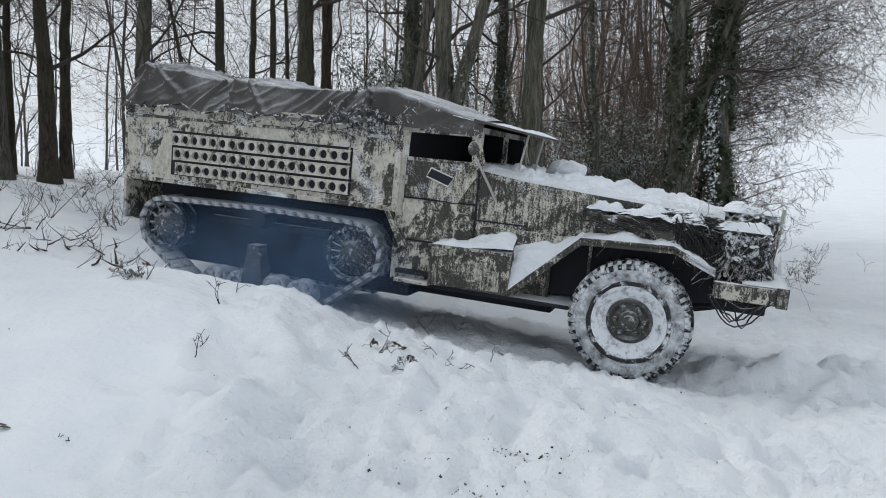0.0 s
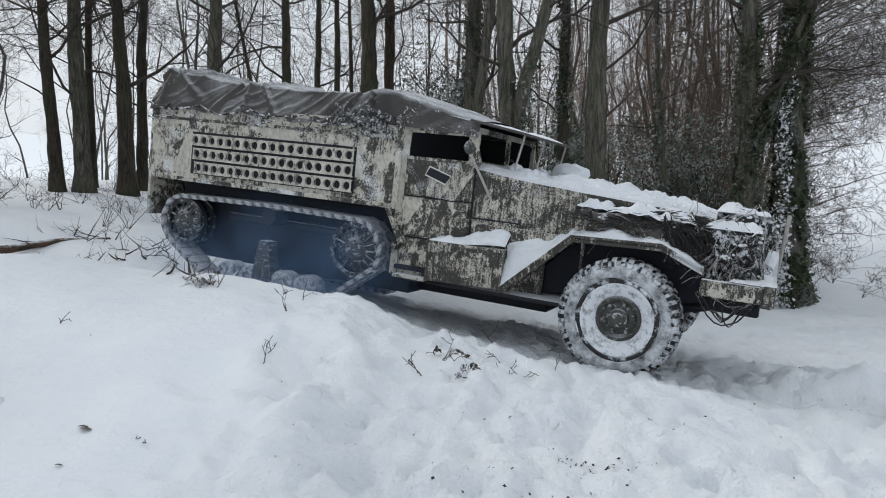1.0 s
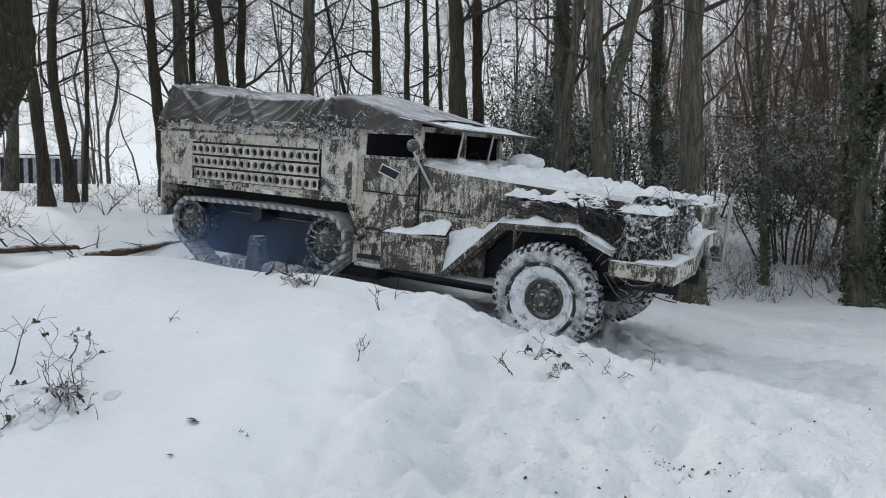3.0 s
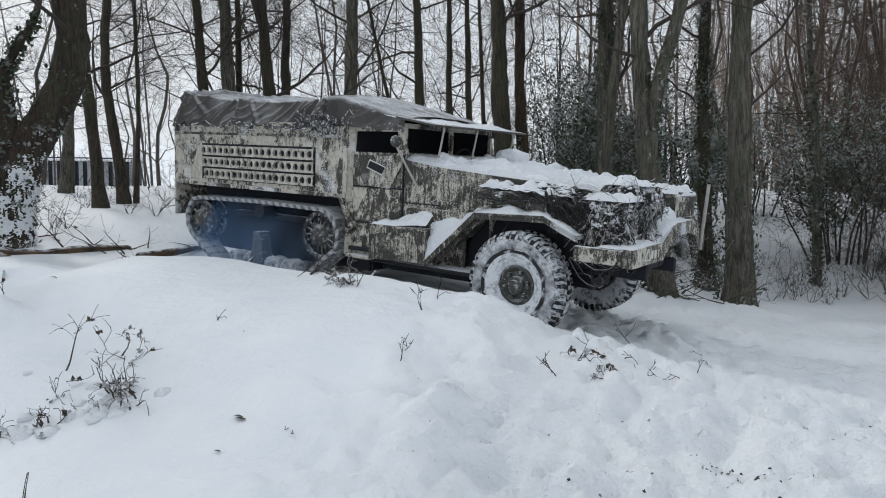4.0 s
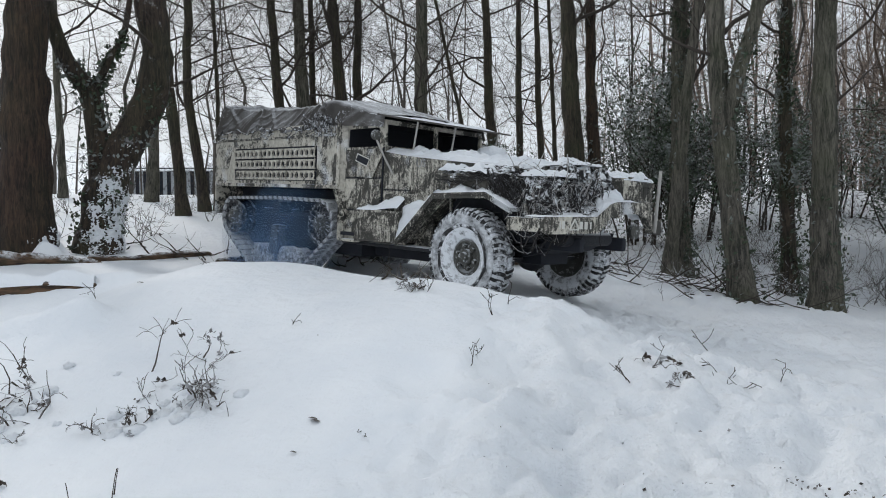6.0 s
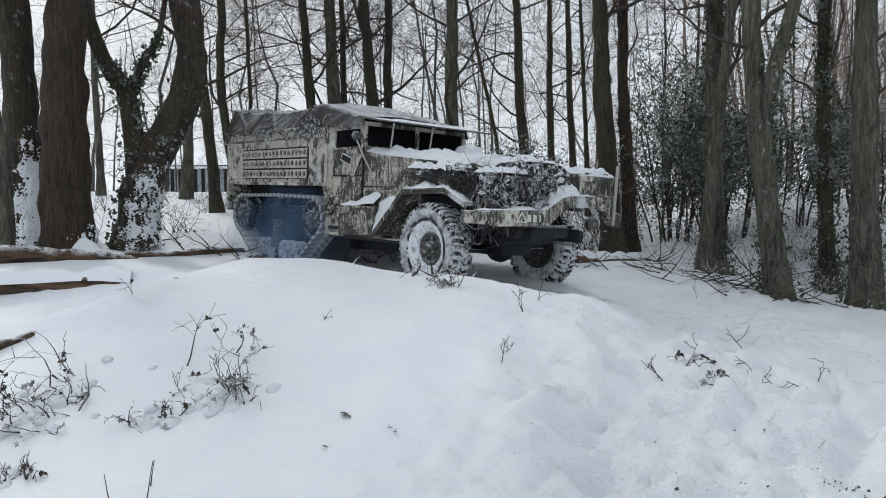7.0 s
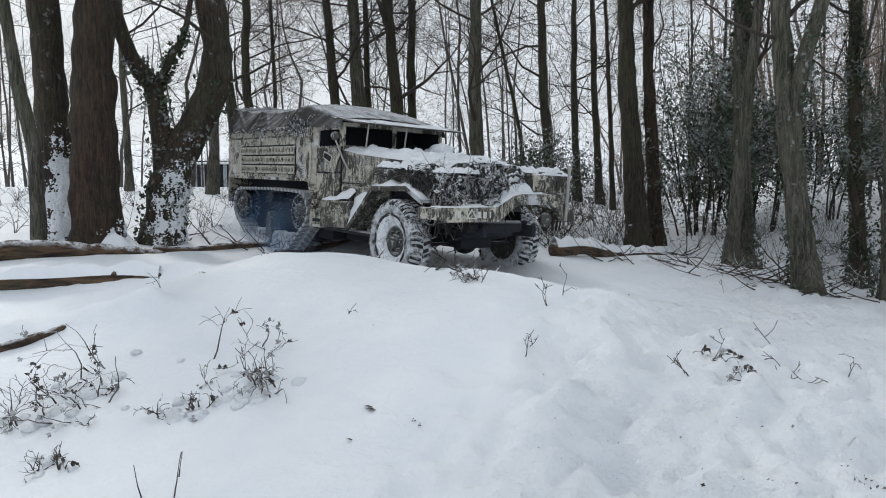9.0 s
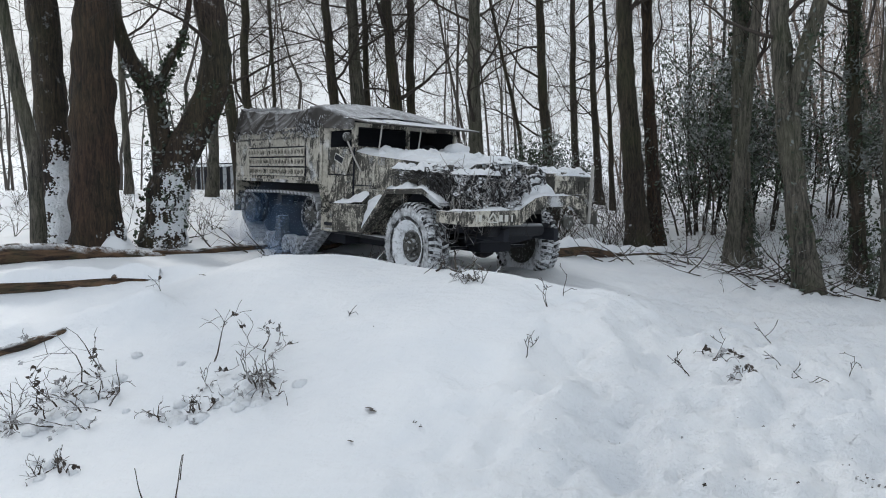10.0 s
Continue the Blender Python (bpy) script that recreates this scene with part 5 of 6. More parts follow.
        a, b = sorted((0.85 * sy, 0.82 * sy))
        g.prism([(-1.40, 0.05), (-1.04, 0.05), (-1.03, 0.09), (-0.47, 0.61), (-0.9, 0.62), (-1.40, 0.62)], "y", a, b)
        part("side_plate", g, M_CAMO_DARK, car)
        g = Geo()
        a, b = sorted((0.66 * sy, 0.64 * sy))
        g.prism([(-1.04, 0.03), (-0.74, 0.03), (-0.74, 0.34), (-1.02, 0.10)], "y", a, b)
        part("inner_plate", g, M_CAMO_DARK, car)

    # door mirror
    g = Geo()
    g.tube([(-1.24, -0.85, 0.84), (-1.32, -0.90, 1.00), (-1.45, -0.93, 1.22)], 0.012, 6)
    mirror = part("mirror_arm", g, M_PALE, car)
    g = Geo()
    g.lathe([(0.001, 0.03), (0.042, 0.025), (0.060, 0.0), (0.056, -0.006), (0.001, -0.006)], 20, "y")
    for i, v in enumerate(g.v):
        p = Matrix.Rotation(radians(62), 3, "Z") @ Vector(v)
        g.v[i] = tuple(p + Vector((-1.47, -0.93, 1.28)))
    part("mirror_head", g, M_STEEL, mirror, "round grey mirror head", smooth=True)

    # bumper with its raised arch
    g = Geo()
    top = [(-1.02, 0.455), (-0.30, 0.47), (-0.06, 0.60), (0.06, 0.625), (0.55, 0.635), (0.68, 0.60), (0.84, 0.47), (0.96, 0.46)]
    bot = [(0.96, 0.30), (0.80, 0.31), (0.60, 0.50), (0.52, 0.515), (0.06, 0.50), (-0.04, 0.47), (-0.26, 0.31), (-1.02, 0.30)]
    n = len(top)
    bb = bot[::-1]
    for x in (1.05, 1.13):
        g.add([(x, *p) for p in top] + [(x, *p) for p in bb], [(i, i + 1, n + i + 1, n + i) for i in range(n - 1)])
    loop = top + bot
    m = len(loop)
    g.add([(x, *p) for x in (1.05, 1.13) for p in loop], [(i, (i + 1) % m, m + (i + 1) % m, m + i) for i in range(m)])
    g.box(0.60, 1.05, -1.01, -0.93, 0.31, 0.44, 0.01)
    bumper = part("bumper", g, M_CAMO, car, "heavy steel bumper with a raised arch", smooth=False)
    for i, (y, w) in enumerate(((-0.89, 0.015), (-0.84, 0.04), (-0.56, 0.05), (-0.48, 0.05), (-0.40, 0.02))):
        g = Geo()
        g.box(1.131, 1.134, y - w / 2, y + w / 2, 0.35, 0.42)
        part("number_bar", g, M_PAINTW, bumper)
    g = Geo()
    for p, q in (((-0.74, 0.345), (-0.60, 0.345)), ((-0.60, 0.345), (-0.67, 0.44)), ((-0.67, 0.44), (-0.74, 0.345))):
        g.tube([(1.134, *p), (1.134, *q)], 0.008, 4)
    part("triangle_mark", g, M_PAINTW, bumper)

    def on_bumper(u, v):
        y = -1.0 + 1.95 * u
        z = 0.46 + 0.165 * sm(-0.32, 0.0, y) * sm(0.9, 0.62, y)
        return (0.80 + 0.32 * v, y, z)
    part("snow_on_bumper", snow_cap(on_bumper, 60, 14, 0.035, 2.0, 0.45), M_SNOW, car, smooth=True)
    g = Geo()
    g.lathe([(0.001, -0.05), (0.05, -0.05), (0.085, 0.0), (0.085, 0.03), (0.07, 0.035), (0.001, 0.03)], 20, "y")
    g.v = [(1.03 + v[1], 0.55 + v[0], 0.33 + v[2]) for v in g.v]
    part("headlamp", g, M_STEEL, car, "dirty round headlamp under the arch", smooth="auto")
    rng = random.Random(9)
    for k in range(14):
        g = Geo()
        y = rng.uniform(-1.0, -0.4)
        a, e = rng.uniform(0.55, 0.75), rng.uniform(0.9, 1.12)
        sag = rng.uniform(0.05, 0.25)
        g.tube([(a + (e - a) * t, y + 0.04 * math.sin(t * 7 + k), 0.34 - sag * math.sin(t * math.pi) + rng.gauss(0, 0.01)) for t in (i / 8 for i in range(9))], 0.007, 4)
        part("cable", g, M_STRAND, car, "tangled wire below the bumper")
    g = Geo()
    g.tube([(1.14, 0.80, 0.32), (1.18, 0.78, 0.98)], 0.018, 8)
    part("marker_stake", g, M_PALE, car, "pale wooden marker stake")
    g = Geo()
    g.tube([(0.0, -0.75, 0.0), (0.0, 0.75, 0.0)], 0.06, 10)
    axle = part("front_axle", g, M_DARK, car, "dark axle below the engine")
    g = Geo()
    g.lathe([(0.001, -0.17), (0.09, -0.16), (0.16, -0.08), (0.18, 0.0), (0.16, 0.08), (0.09, 0.16), (0.001, 0.17)], 20)
    g.v = [(v[0], v[1] + 0.18, v[2]) for v in g.v]
    part("differential", g, M_DARK, axle)
    for y in (-0.46, 0.46):
        for k in range(4):
            g = Geo()
            w = 0.62 - 0.11 * k
            g.tube([(w * (q / 5 - 1), y, 0.11 - 0.014 * k + 0.05 * (q / 5 - 1) ** 2) for q in range(11)], 0.022, 5)
            part("spring_leaf", g, M_DARK, axle)
    g = Geo()
    g.tube([(0.2, -0.7, -0.02), (0.2, 0.7, -0.02)], 0.02, 8)
    part("tie_rod", g, M_DARK, axle)
    # housing coloured black for the deep shade below the bumper
    g = Geo()
    g.prism([(0.30, 0.30), (0.90, 0.30), (0.86, 0.20), (0.62, 0.10), (0.30, 0.02)], "y", -0.36, 0.40)
    part("winch_housing", g, M_BLACK, car, "dark housing below the bumper")

    g = Geo()
    g.tube([(0.90, -0.55, 0.24), (0.90, 0.25, 0.24)], 0.07, 16)
    part("winch_drum", g, M_DARK, car, "dark drum below the bumper")
    g = Geo()
    ang2 = [k * 2 * math.pi / 24 for k in range(25 * 3 - 2)]
    g.tube([(0.88 + 0.03 * math.sin(a * 0.31), 0.17 + 0.15 * math.cos(a), 0.60 + 0.13 * math.sin(a) + 0.004 * i) for i, a in enumerate(ang2)], 0.02, 7)
    part("tow_rope", g, M_NET, car, "coiled tow rope dusted with snow")
    for y in (-0.75, 0.7):
        g = Geo()
        g.box(0.66, 0.70, y - 0.09, y + 0.09, 0.46, 0.62, 0.01)
        part("lamp_bracket", g, M_CAMO_DARK, car)

    # scrim-covered stowage on the front
    def bundle(name, x0, x1, y0, y1, z0, z1, seed, lab, strands, clods, mat=M_NET):
        bm = bmesh.new()
        bmesh.ops.create_cube(bm, size=1)
        bmesh.ops.subdivide_edges(bm, edges=bm.edges[:], cuts=19, use_grid_fill=True)
        g = Geo()
        bm.verts.index_update()
        vs = []
        for v in bm.verts:
            p = v.co.copy()
            rnd = 1 - 0.10 * (abs(p.x) * 2) ** 4 * (abs(p.y) * 2) ** 4
            q = Vector(((x0 + x1) / 2 + p.x * (x1 - x0) * rnd, (y0 + y1) / 2 + p.y * (y1 - y0) * rnd, (z0 + z1) / 2 + p.z * (z1 - z0)))
            vs.append(q + wob(q, 4.5, 0.10, seed) + wob(Vector((q.x, q.y, q.z * 0.35)), 11, 0.055, seed))
        g.add(vs, [[v.index for v in f.verts] for f in bm.faces])
        bm.free()
        ob = part(name, g, mat, car, lab, smooth=True)
        rng = random.Random(seed)

        def skin():
            """A place on the near, front or top side."""
            q = rng.random()
            if q < 0.45:
                return Vector((x1 + 0.02, rng.uniform(y0, y1), rng.uniform(z0, z1)))
            if q < 0.8:
                return Vector((rng.uniform(x0, x1), y0 - 0.02, rng.uniform(z0, z1)))
            return Vector((rng.uniform(x0, x1), rng.uniform(y0, y1), z1 + 0.02))
        dark, pale = Geo(), Geo()
        for k in range(strands):
            p = skin()
            run = Vector((rng.gauss(0, 0.5), rng.gauss(0, 0.5), rng.gauss(-0.8, 0.6))).normalized() * rng.uniform(0.03, 0.055)
            pts = []
            for q in range(6):
                pts.append(p + wob(p, 4.5, 0.10, seed))
                run = run + Vector((rng.gauss(0, 0.011), rng.gauss(0, 0.011), rng.gauss(0, 0.011)))
                p = p + run
                p.x, p.y = min(p.x, x1 + 0.04), max(p.y, y0 - 0.04)
            (dark if k % 5 < 3 else pale).tube(pts, rng.uniform(0.0016, 0.0045), 4)
        tagged(part("scrim", dark, M_STRAND, ob), "dark strands of scrim", kind="stuff")
        tagged(part("frosted_scrim", pale, M_FROST, ob), "scrim strands furred with frost", kind="stuff")
        sn = Geo()
        for k in range(clods):
            p = skin()
            clump(sn, p + wob(p, 4.5, 0.10, seed), rng.uniform(0.008, 0.024), k)
        tagged(part("snow_clod", sn, M_SNOW, ob, "", True), "clods of snow caught in the net", kind="stuff")
        part("snow_on_" + name, snow_cap(lambda u, v: (x0 - 0.02 + (x1 - x0 + 0.04) * u, y0 - 0.02 + (y1 - y0 + 0.04) * v, z1 + 0.02), 34, 34, 0.07, seed * 1.0, 0.12), M_SNOW, ob, smooth=True)
    bundle("netting_roll", 0.56, 0.96, -0.80, -0.46, 0.47, 0.82, 4, "bundle of dark camouflage net, snowy", 260, 30)
    bundle("upright_net", 0.62, 1.0, -0.42, -0.10, 0.47, 0.95, 5, "upright net bundle with snow in its folds", 240, 26)
    bundle("rolled_net", -0.42, 0.42, -0.86, -0.64, 0.66, 0.87, 7, "folded pale cloth strapped along the bonnet side", 60, 10, M_FOLD)

    # open crate on the bumper, dark boards with pale edges
    crate = new("crate")
    crate.parent = car
    for k in range(6):
        g = Geo()
        y = 0.36 + k * 0.098
        g.box(0.985, 1.01, y, y + 0.088, 0.53, 0.88 + 0.02 * math.sin(k * 2.1), 0.006)
        part("board", g, M_CAMO_DARK if k % 2 else M_CAMO, crate)
    for y in (0.35, 0.93):
        g = Geo()
        g.box(0.68, 1.0, y, y + 0.022, 0.53, 0.88, 0.006)
        part("side_board", g, M_CAMO_DARK, crate)
    for z in (0.60, 0.80):
        g = Geo()
        g.box(1.012, 1.026, 0.35, 0.95, z, z + 0.05, 0.004)
        part("batten", g, M_CAMO, crate)
    g = Geo()
    g.box(0.68, 0.985, 0.37, 0.93, 0.53, 0.80, 0.02)
    part("contents", g, M_BLACK, crate)
    part("snow_on_crate", snow_cap(lambda u, v: (0.67 + 0.35 * u, 0.35 + 0.60 * v, 0.87), 34, 40, 0.085, 3.0, 0.35), M_SNOW, crate, "snow heaped on the crate", smooth=True)
    part("snow_in_gap", snow_cap(lambda u, v: (0.66 + 0.38 * u, -0.12 + 0.50 * v, 0.60 + 0.14 * (1 - u)), 30, 34, 0.13, 13.0, 0.3), M_SNOW, car, "snow heaped between the bundles", smooth=True)

    # straw mat laid over the cloth, with its fringe, and torn scrim on the bonnet's front
    rng = random.Random(12)
    g = Geo()
    for k in range(420):
        x, y = rng.uniform(-0.5, 0.40), rng.uniform(-0.93, -0.60)
        z = 0.90 + 0.05 * noise.noise(Vector((x * 4, y * 4, 0))) - 0.10 * sm(-0.84, -0.93, y) - 0.05 * sm(0.1, 0.5, x)
        pts = []
        for q in range(5):
            pts.append((x, y, z))
            x, y, z = x + 0.055, y + rng.gauss(0, 0.010), z + rng.gauss(-0.003, 0.010)
        g.tube(pts, rng.uniform(0.002, 0.005), 4)
    tagged(part("straw_mat", g, M_STRAND, car), "dark straw mat with a ragged edge", kind="stuff")
    part("snow_on_mat", snow_cap(lambda u, v: (-0.46 + 0.96 * u, -0.90 + 0.30 * v, 0.900 - 0.05 * u + 0.03 * noise.noise(Vector((u * 9, v * 4, 1)))), 60, 30, 0.09, 17.0, 0.0), M_SNOW, car, smooth=True)
    g = Geo()
    for k in range(320):
        x = rng.uniform(0.25, 0.72)
        y = -0.88 + 0.22 * sm(0.2, 0.9, x) - rng.uniform(0, 0.05)
        z = rng.uniform(0.70, 0.93) - 0.1 * sm(0, 0.9, x)
        pts = []
        for q in range(6):
            pts.append((x, y, z))
            x += rng.gauss(0.012, 0.016)
            y += rng.gauss(0, 0.008)
            z += rng.gauss(-0.035, 0.014)
        g.tube(pts, rng.uniform(0.0018, 0.0045), 4)
    tagged(part("camouflage_net", g, M_STRAND, car), "torn scrim netting hung over the wing", kind="stuff")
    g = Geo()
    for k in range(60):
        x = rng.uniform(-0.3, 0.62)
        y = rng.uniform(-0.62, 0.62)
        clump(g, (x, y, 0.985 - 0.05 * sm(0.0, 0.6, x)), rng.uniform(0.015, 0.05), k)
    tagged(part("snow_crumb", g, M_SNOW, car, "", True), "crumbs of snow on the bonnet", kind="stuff")

    # running gear
    R = 0.50

    def front_wheel(sy):
        hub = new("front_wheel")
        hub.parent = car
        g = Geo()
        prof = [(0.27, -0.10), (0.31, -0.125), (0.40, -0.14), (0.455, -0.125), (0.477, -0.09), (0.48, 0.0), (0.477, 0.09), (0.455, 0.125), (0.40, 0.14), (0.31, 0.125), (0.27, 0.10)]
        g.lathe(prof, 48)
        part("tyre", g, M_RUBBER, hub, "chunky tyre caked with snow", smooth=True)
        g = Geo()
        lr = random.Random(int(10 + sy))
        for k in range(42):
            for side in (-1, 1):
                a0 = (k + (0.5 if side > 0 else 0) + lr.gauss(0, 0.07)) * 2 * math.pi / 42
                wide = lr.uniform(0.034, 0.046)
                rows = []
                for r, y, da in ((0.502, 0.012, 0.0), (0.502, 0.088, 0.045), (0.478, 0.13, 0.045), (0.44, 0.146, 0.045)):
                    for w in (-wide, wide):
                        a = a0 + da + w
                        rows.append((r * math.cos(a), y * side, r * math.sin(a)))
                inner = [(x * 0.95, y * 0.93, z * 0.95) for x, y, z in rows]
                fs = [(2 * i, 2 * i + 1, 2 * i + 3, 2 * i + 2) for i in range(3)]
                fs += [(2 * i, 2 * i + 2, 8 + 2 * i + 2, 8 + 2 * i) for i in range(3)] + [(2 * i + 1, 2 * i + 3, 8 + 2 * i + 3, 8 + 2 * i + 1) for i in range(3)]
                fs += [(0, 1, 9, 8), (6, 7, 15, 14)]
                g.add(rows + inner, fs)
        part("tread", g, M_LUG, hub, "deep rubber tread lugs", smooth=False)
        f = sy
        g = Geo()
        g.lathe([(0.342, 0.134 * f), (0.352, 0.147 * f), (0.39, 0.153 * f), (0.428, 0.146 * f), (0.440, 0.134 * f)], 64)
        g.v = [tuple(Vector(v) + wob(v, 9, 0.010, 3.0)) for v in g.v]
        part("wall_snow", g, M_WALL_SNOW, hub, "snow frozen to the tyre wall", smooth=True)
        g = Geo()
        g.lathe([(0.300, 0.118 * f), (0.306, 0.136 * f), (0.325, 0.141 * f), (0.340, 0.138 * f)], 64)
        g.v = [tuple(Vector(v) + wob(v, 6, 0.016, 5.0)) for v in g.v]
        part("tyre_bead", g, M_BEAD, hub, smooth=True)
        g = Geo()
        g.lathe([(0.27, 0.10 * f), (0.275, 0.115 * f), (0.255, 0.11 * f), (0.245, 0.05 * f), (0.185, 0.035 * f), (0.18, 0.035 * f)], 40)
        g.lathe([(0.302, 0.134 * f), (0.285, 0.130 * f), (0.24, 0.100 * f), (0.205, 0.075 * f), (0.19, 0.065 * f), (0.185, 0.03 * f)], 40)
        part("rim_snow", g, M_RIM_SNOW, hub, "ring of snow packed in the rim", smooth=True)
        g = Geo()
        g.lathe([(0.20, 0.035 * f), (0.185, 0.06 * f), (0.16, 0.07 * f), (0.13, 0.045 * f), (0.085, 0.05 * f), (0.08, 0.09 * f), (0.055, 0.10 * f), (0.05, 0.13 * f), (0.001, 0.135 * f)], 30)
        for k in range(6):
            a = k * math.pi / 3
            n0 = len(g.v)
            g.tube([(0.118 * math.cos(a), 0.04 * f, 0.118 * math.sin(a)), (0.118 * math.cos(a), 0.085 * f, 0.118 * math.sin(a))], 0.022, 6)
        g.lathe([(0.27, -0.1 * f), (0.2, -0.06 * f), (0.001, -0.06 * f)], 24)
        part("wheel_disc", g, M_STEEL, hub, "olive steel disc with wheel nuts")
        return hub

    wheels = []
    for sy in (-1, 1):
        w = front_wheel(sy)
        wy = -0.83 if sy < 0 else 0.92
        w.location = (0, wy, 0)
        wheels.append((w, wy))

    sprockets = []
    for sy in (-1, 1):
        for x, z, r, nm in ((-2.59, 0.204, 0.27, "drive_sprocket"), (-4.78, 0.215, 0.245, "idler_wheel")):
            hub = new(nm)
            hub.parent = car
            hub.location = (x, 0.76 * sy, z)
            g = Geo()
            for o in (-0.10, 0.10):
                g.lathe([(r, o - 0.02), (r, o + 0.02), (r - 0.045, o + 0.02), (r - 0.045, o - 0.02), (r, o - 0.02)], 36)
            teeth = 18 if nm == "drive_sprocket" else 12
            for k in range(teeth):
                a = k * 2 * math.pi / teeth
                c, s = math.cos(a), math.sin(a)
                for o in (-0.10, 0.10):
                    if nm == "drive_sprocket":
                        g.tube([((r - 0.02) * c, o, (r - 0.02) * s), ((r + 0.008) * c, o, (r + 0.008) * s)], 0.018, 5)
                        g.tube([(0.12 * c, o, 0.12 * s), ((r - 0.03) * c, o, (r - 0.03) * s)], 0.012, 5)
                    else:
                        g.tube([(0.08 * c, o, 0.08 * s), ((r - 0.03) * c, o, (r - 0.03) * s)], 0.016, 5)
            part("rim", g, M_GEAR, hub, "toothed steel ring with snow")
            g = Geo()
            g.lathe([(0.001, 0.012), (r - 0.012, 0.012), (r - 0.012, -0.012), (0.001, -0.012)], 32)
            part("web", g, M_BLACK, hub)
            g = Geo()
            g.lathe([(r - 0.05, 0.0), (r - 0.06, 0.07 * sy), (0.13, 0.10 * sy), (0.10, 0.15 * sy), (0.06, 0.17 * sy), (0.001, 0.175 * sy)], 28)
            for k in range(8):
                a = k * math.pi / 4
                g.tube([(0.095 * math.cos(a), 0.12 * sy, 0.095 * math.sin(a)), (0.095 * math.cos(a), 0.165 * sy, 0.095 * math.sin(a))], 0.013, 5)
            part("hub", g, M_STEEL, hub)
            sprockets.append((hub, x, 0.76 * sy, z, r))
        for x in (-4.15, -3.85, -3.45, -3.15):
            g = Geo()
            g.lathe([(0.001, -0.1), (0.13, -0.1), (0.15, -0.08), (0.15, 0.08), (0.13, 0.1), (0.05, 0.11), (0.001, 0.11)], 20)
            g.v = [(v[0] + x, v[1] + 0.76 * sy, v[2] - 0.29) for v in g.v]
            part("bogie_wheel", g, M_TRACK, car, "small rubber road wheel")
        g = Geo()
        g.prism([(-3.74, 0.14), (-3.62, 0.14), (-3.55, -0.26), (-3.81, -0.26)], "y", 0.72 * sy, 0.87 * sy)
        part("bogie_bracket", g, M_STEEL, car)
        g = Geo()
        g.box(-4.35, -2.95, 0.62 * sy - 0.03, 0.62 * sy + 0.03, 0.28, 0.36, 0.01)
        part("track_beam", g, M_DARK, car)
        g = Geo()
        n0 = 0
        g.lathe([(0.001, -0.1), (0.09, -0.1), (0.10, 0.0), (0.09, 0.1), (0.001, 0.11)], 18)
        g.v = [(v[0] - 3.65, v[1] + 0.76 * sy, v[2] + 0.40) for v in g.v]
        part("return_roller", g, M_DARK, car)

    # track: a belt that follows the wheels, in links
    P0, P1, r0, r1, low = Vector((-2.59, 0.204)), Vector((-4.78, 0.215)), 0.30, 0.275, -0.455
    path = []
    for i in range(13):
        a = radians(95 - i * 15)
        path.append((P0.x + r0 * math.cos(a), P0.y + r0 * math.sin(a)))
    path = [p for p in path if p[1] > P0.y - 0.16]
    path += [(-3.02, low + 0.005), (-3.2, low), (-3.6, low), (-4.1, low), (-4.28, low + 0.005)]
    for i in range(13):
        a = radians(265 - i * 15)
        q = (P1.x + r1 * math.cos(a), P1.y + r1 * math.sin(a))
        if q[0] < P1.x - 0.10 or q[1] > P1.y:
            path.append(q)
    path.append((-3.65, 0.515))
    loop2 = [Vector(p) for p in path] + [Vector(path[0])]
    cum = [0.0]
    for a, b in zip(loop2, loop2[1:]):
        cum.append(cum[-1] + (b - a).length)
    total = cum[-1]

    def at(s):
        s %= total
        for i in range(len(cum) - 1):
            if s <= cum[i + 1]:
                f = (s - cum[i]) / max(1e-9, cum[i + 1] - cum[i])
                p = loop2[i].lerp(loop2[i + 1], f)
                d = loop2[i + 1] - loop2[i]
                return p, math.degrees(math.atan2(d.y, d.x))
        return loop2[0], 0.0
    nl = 52
    g = Geo()
    L = total / nl
    g.box(-L * 0.56, L * 0.56, -0.15, 0.15, -0.020, 0.012)
    g.box(-L * 0.44, L * 0.44, -0.152, 0.152, 0.012, 0.024, 0.005)
    me = g.mesh("track_link", M_TRACK, "auto")
    links = []
    for sy in (-1, 1):
        for k in range(nl):
            ob = new("track_link", me)
            ob.parent = car
            links.append((ob, 0.76 * sy, k * L))
    return car, wheels, sprockets, links, at, R


CAR = build_half_track()

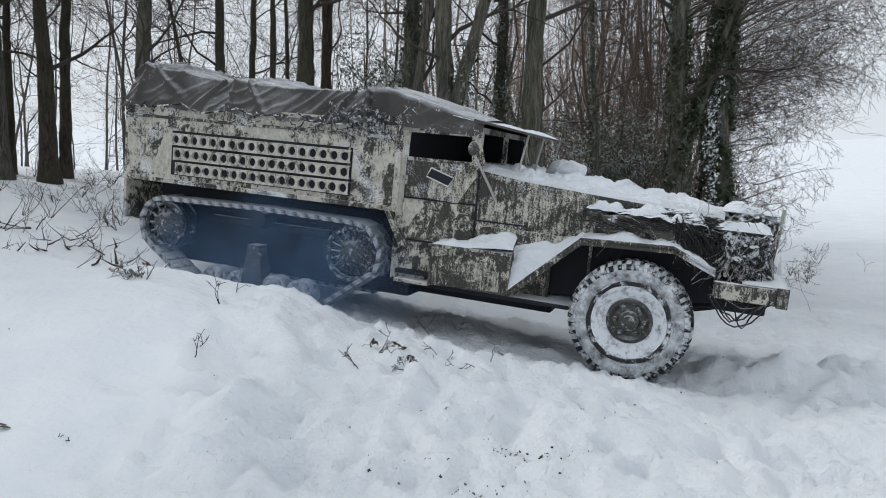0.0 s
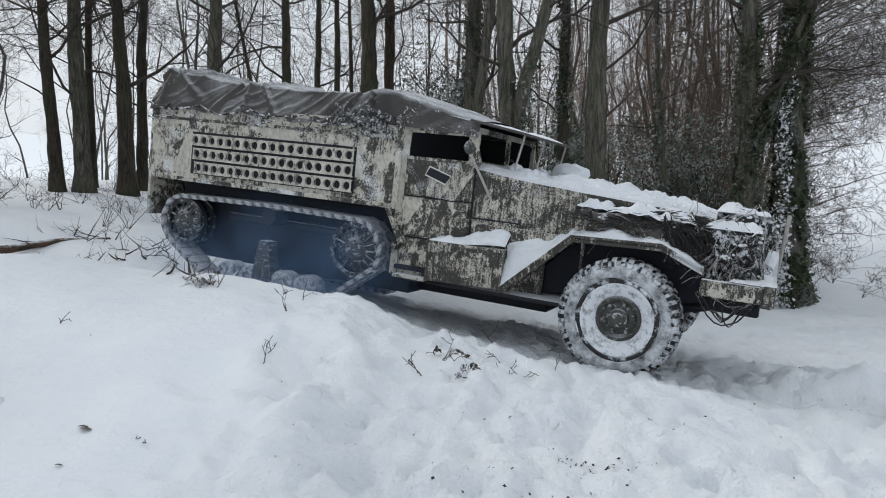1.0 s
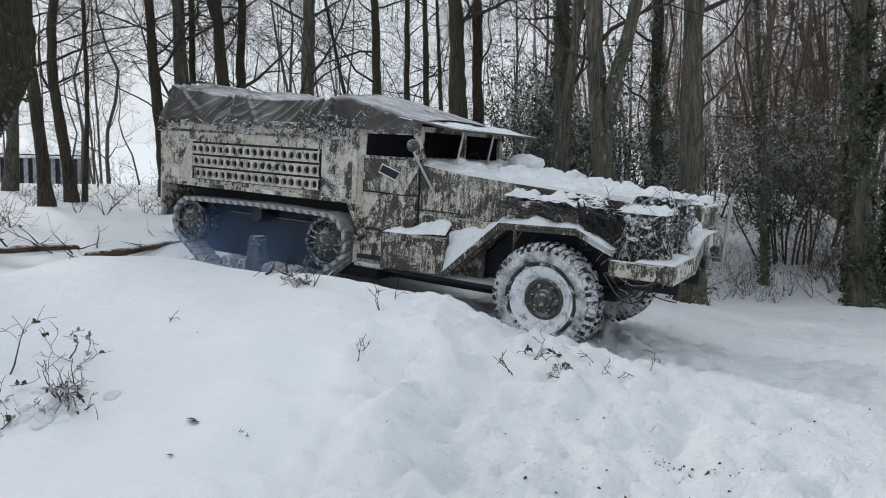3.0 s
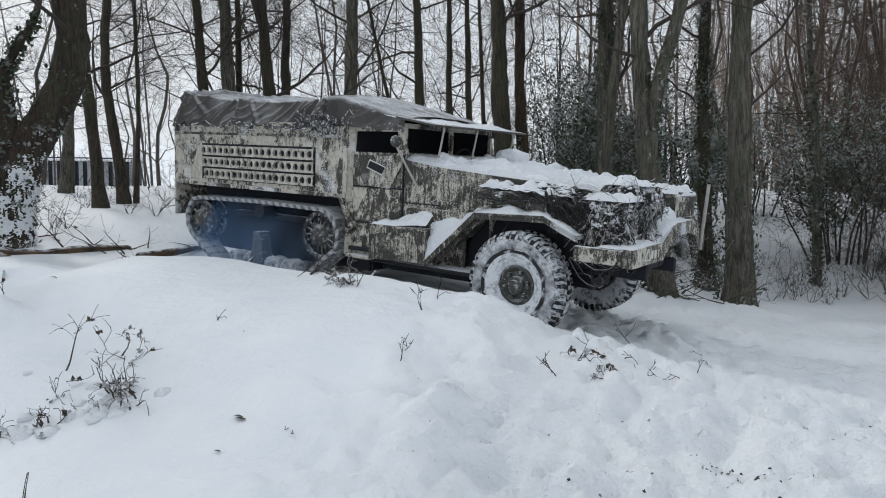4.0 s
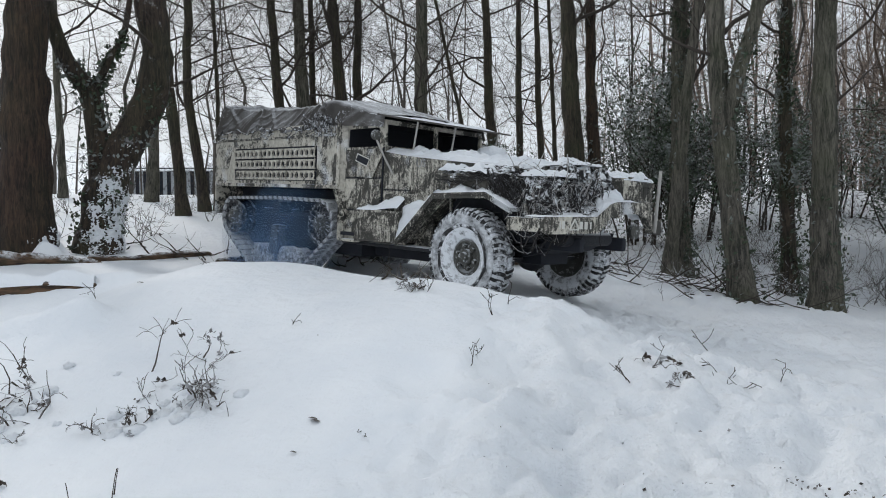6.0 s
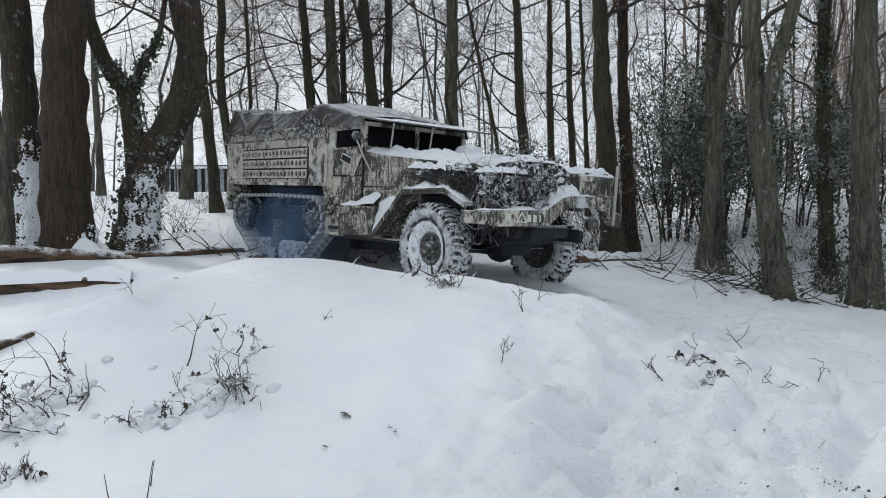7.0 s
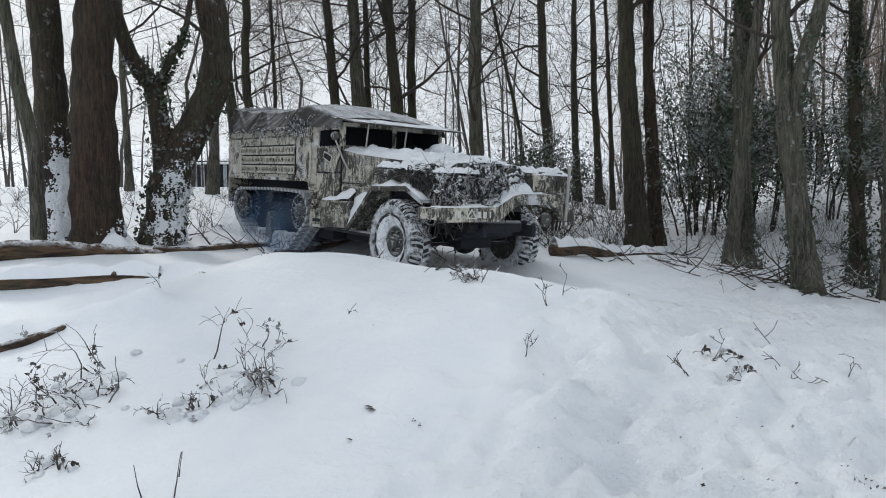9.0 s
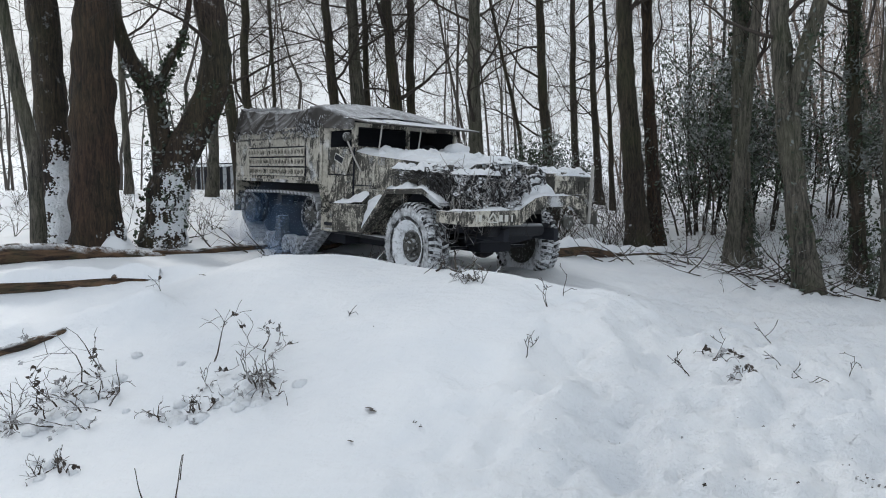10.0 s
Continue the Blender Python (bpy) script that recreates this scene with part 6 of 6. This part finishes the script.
# the vehicle's way: seconds, front axle's x, y, z, heading, nose-down pitch, roll
DRIVE = [
    (0, 1.845, 6.653, 0.856, -19.97, 6.34, 3.58),
    (0.5, 1.564, 6.702, 0.865, -20.00, 7.03, 2.17),
    (1, 1.226, 6.783, 0.891, -19.56, 7.28, 1.69),
    (1.5, 0.917, 6.864, 0.922, -19.44, 7.48, 3.03),
    (2, 0.542, 6.936, 0.949, -19.98, 7.29, 3.43),
    (3.5, -0.492, 7.279, 1.058, -19.71, 6.42, 2.97),
    (4, -0.810, 7.333, 1.115, -20.24, 6.02, 2.81),
    (4.5, -1.105, 7.416, 1.174, -20.81, 5.40, 2.52),
    (5, -1.443, 7.528, 1.254, -20.92, 4.56, 0.23),
    (5.5, -1.702, 7.578, 1.311, -22.10, 4.53, -0.97),
    (7, -2.861, 7.857, 1.409, -26.07, 4.25, -1.05),
    (7.5, -3.217, 8.029, 1.420, -25.93, 4.72, -0.79),
    (8, -3.531, 8.128, 1.439, -26.50, 4.87, 0.39),
    (8.5, -3.698, 8.164, 1.442, -27.07, 5.41, 0.63),
    (9, -3.784, 8.207, 1.430, -26.95, 5.10, -0.94),
    (9.5, -3.567, 8.064, 1.404, -27.25, 5.42, -0.15),
    (10, -3.449, 8.004, 1.398, -27.15, 5.18, -0.60),
]


def drive_at(t):
    """The vehicle's row at t, between the rows given."""
    for a, b in zip(DRIVE, DRIVE[1:]):
        if t <= b[0]:
            f = (t - a[0]) / (b[0] - a[0])
            return [p + (q - p) * f for p, q in zip(a, b)]
    return list(DRIVE[-1])


def build_smoke():
    """Thin blue exhaust haze beside the tracks, in a few curved veils that drift."""
    k = Mat("blue_exhaust", 1.0)
    sep = k.t.nodes.new("ShaderNodeVectorMath")
    sep.operation = "LENGTH"
    k.link(k.co, sep.inputs[0])
    soft = k.ramp(sep.outputs["Value"], [(0.15, 1), (0.92, 0)])
    n = k.noise(1.8, 4, 0.55)
    k.link(k.math("MULTIPLY", k.math("MULTIPLY", k.ramp(n, [(0.30, 0.15), (0.70, 1)]), soft), 0.36), k.b.inputs["Alpha"])
    k.b.inputs["Specular IOR Level"].default_value = 0.0
    mat = k.done((0.16, 0.29, 0.52))
    root = tagged(new("exhaust_smoke"), "thin blue exhaust haze drifting round the tracks", "smoke")
    rng = random.Random(41)
    puffs = []
    for x, z in ((-4.55, 0.15), (-3.7, 0.25), (-2.9, 0.1)):
        g = Geo()
        g.grid(20, 20, lambda u, v: ((u - 0.5) * 1.9, 0.25 * ((u - 0.5) ** 2 + (v - 0.5) ** 2) * 4 + 0.08 * noise.noise(Vector((u * 3 + x, v * 3, 0))), (v - 0.5) * 1.5))
        ob = part("veil", g, mat, root, smooth=True)
        ob.visible_shadow = False
        puffs.append((ob, x, -1.12 - 0.06 * len(puffs), z, rng.uniform(0, 6.28)))
    return root, puffs


SMOKE = build_smoke()


def motions():
    car, wheels, sprockets, links, at, R = CAR
    walk(car, [(t, pose(x, y, z, roll, pitch, head)) for t, x, y, z, head, pitch, roll in DRIVE])
    ts, s, run = [i * 0.25 for i in range(41)], [], 0.0
    prev = None
    for t in ts:
        _, x, y, z, head, pitch, roll = drive_at(t)
        if prev:
            h = radians((head + prev[3]) / 2)
            run += (x - prev[0]) * math.cos(h) + (y - prev[1]) * math.sin(h)
        s.append(run)
        prev = (x, y, z, head)
    root, puffs = SMOKE
    walk(root, [(t, pose(x, y, z, 0, 0, head)) for t, x, y, z, head, pitch, roll in DRIVE])
    for ob, x, y, z, ph in puffs:
        walk(ob, [(t, pose(x + 0.25 * math.sin(0.9 * t + ph), y + 0.1 * math.sin(0.7 * t + 2 * ph), z + 0.10 * math.sin(1.1 * t + ph), 0, 6 * math.sin(0.8 * t + ph), 0)) for t in ts[::2]])
    for w, y in wheels:
        walk(w, [(t, pose(0, y, 0, 0, math.degrees(d / R), 0)) for t, d in zip(ts, s)])
    for w, x, y, z, r in sprockets:
        walk(w, [(t, pose(x, y, z, 0, math.degrees(d / (r + 0.03)), 0)) for t, d in zip(ts, s)])
    for ob, y, s0 in links:
        rows = []
        for t, d in zip(ts, s):
            p, a = at(s0 + d)
            rows.append((t, pose(p.x, y, p.y, 0, -a + 180, 0)))
        walk(ob, rows)


motions()
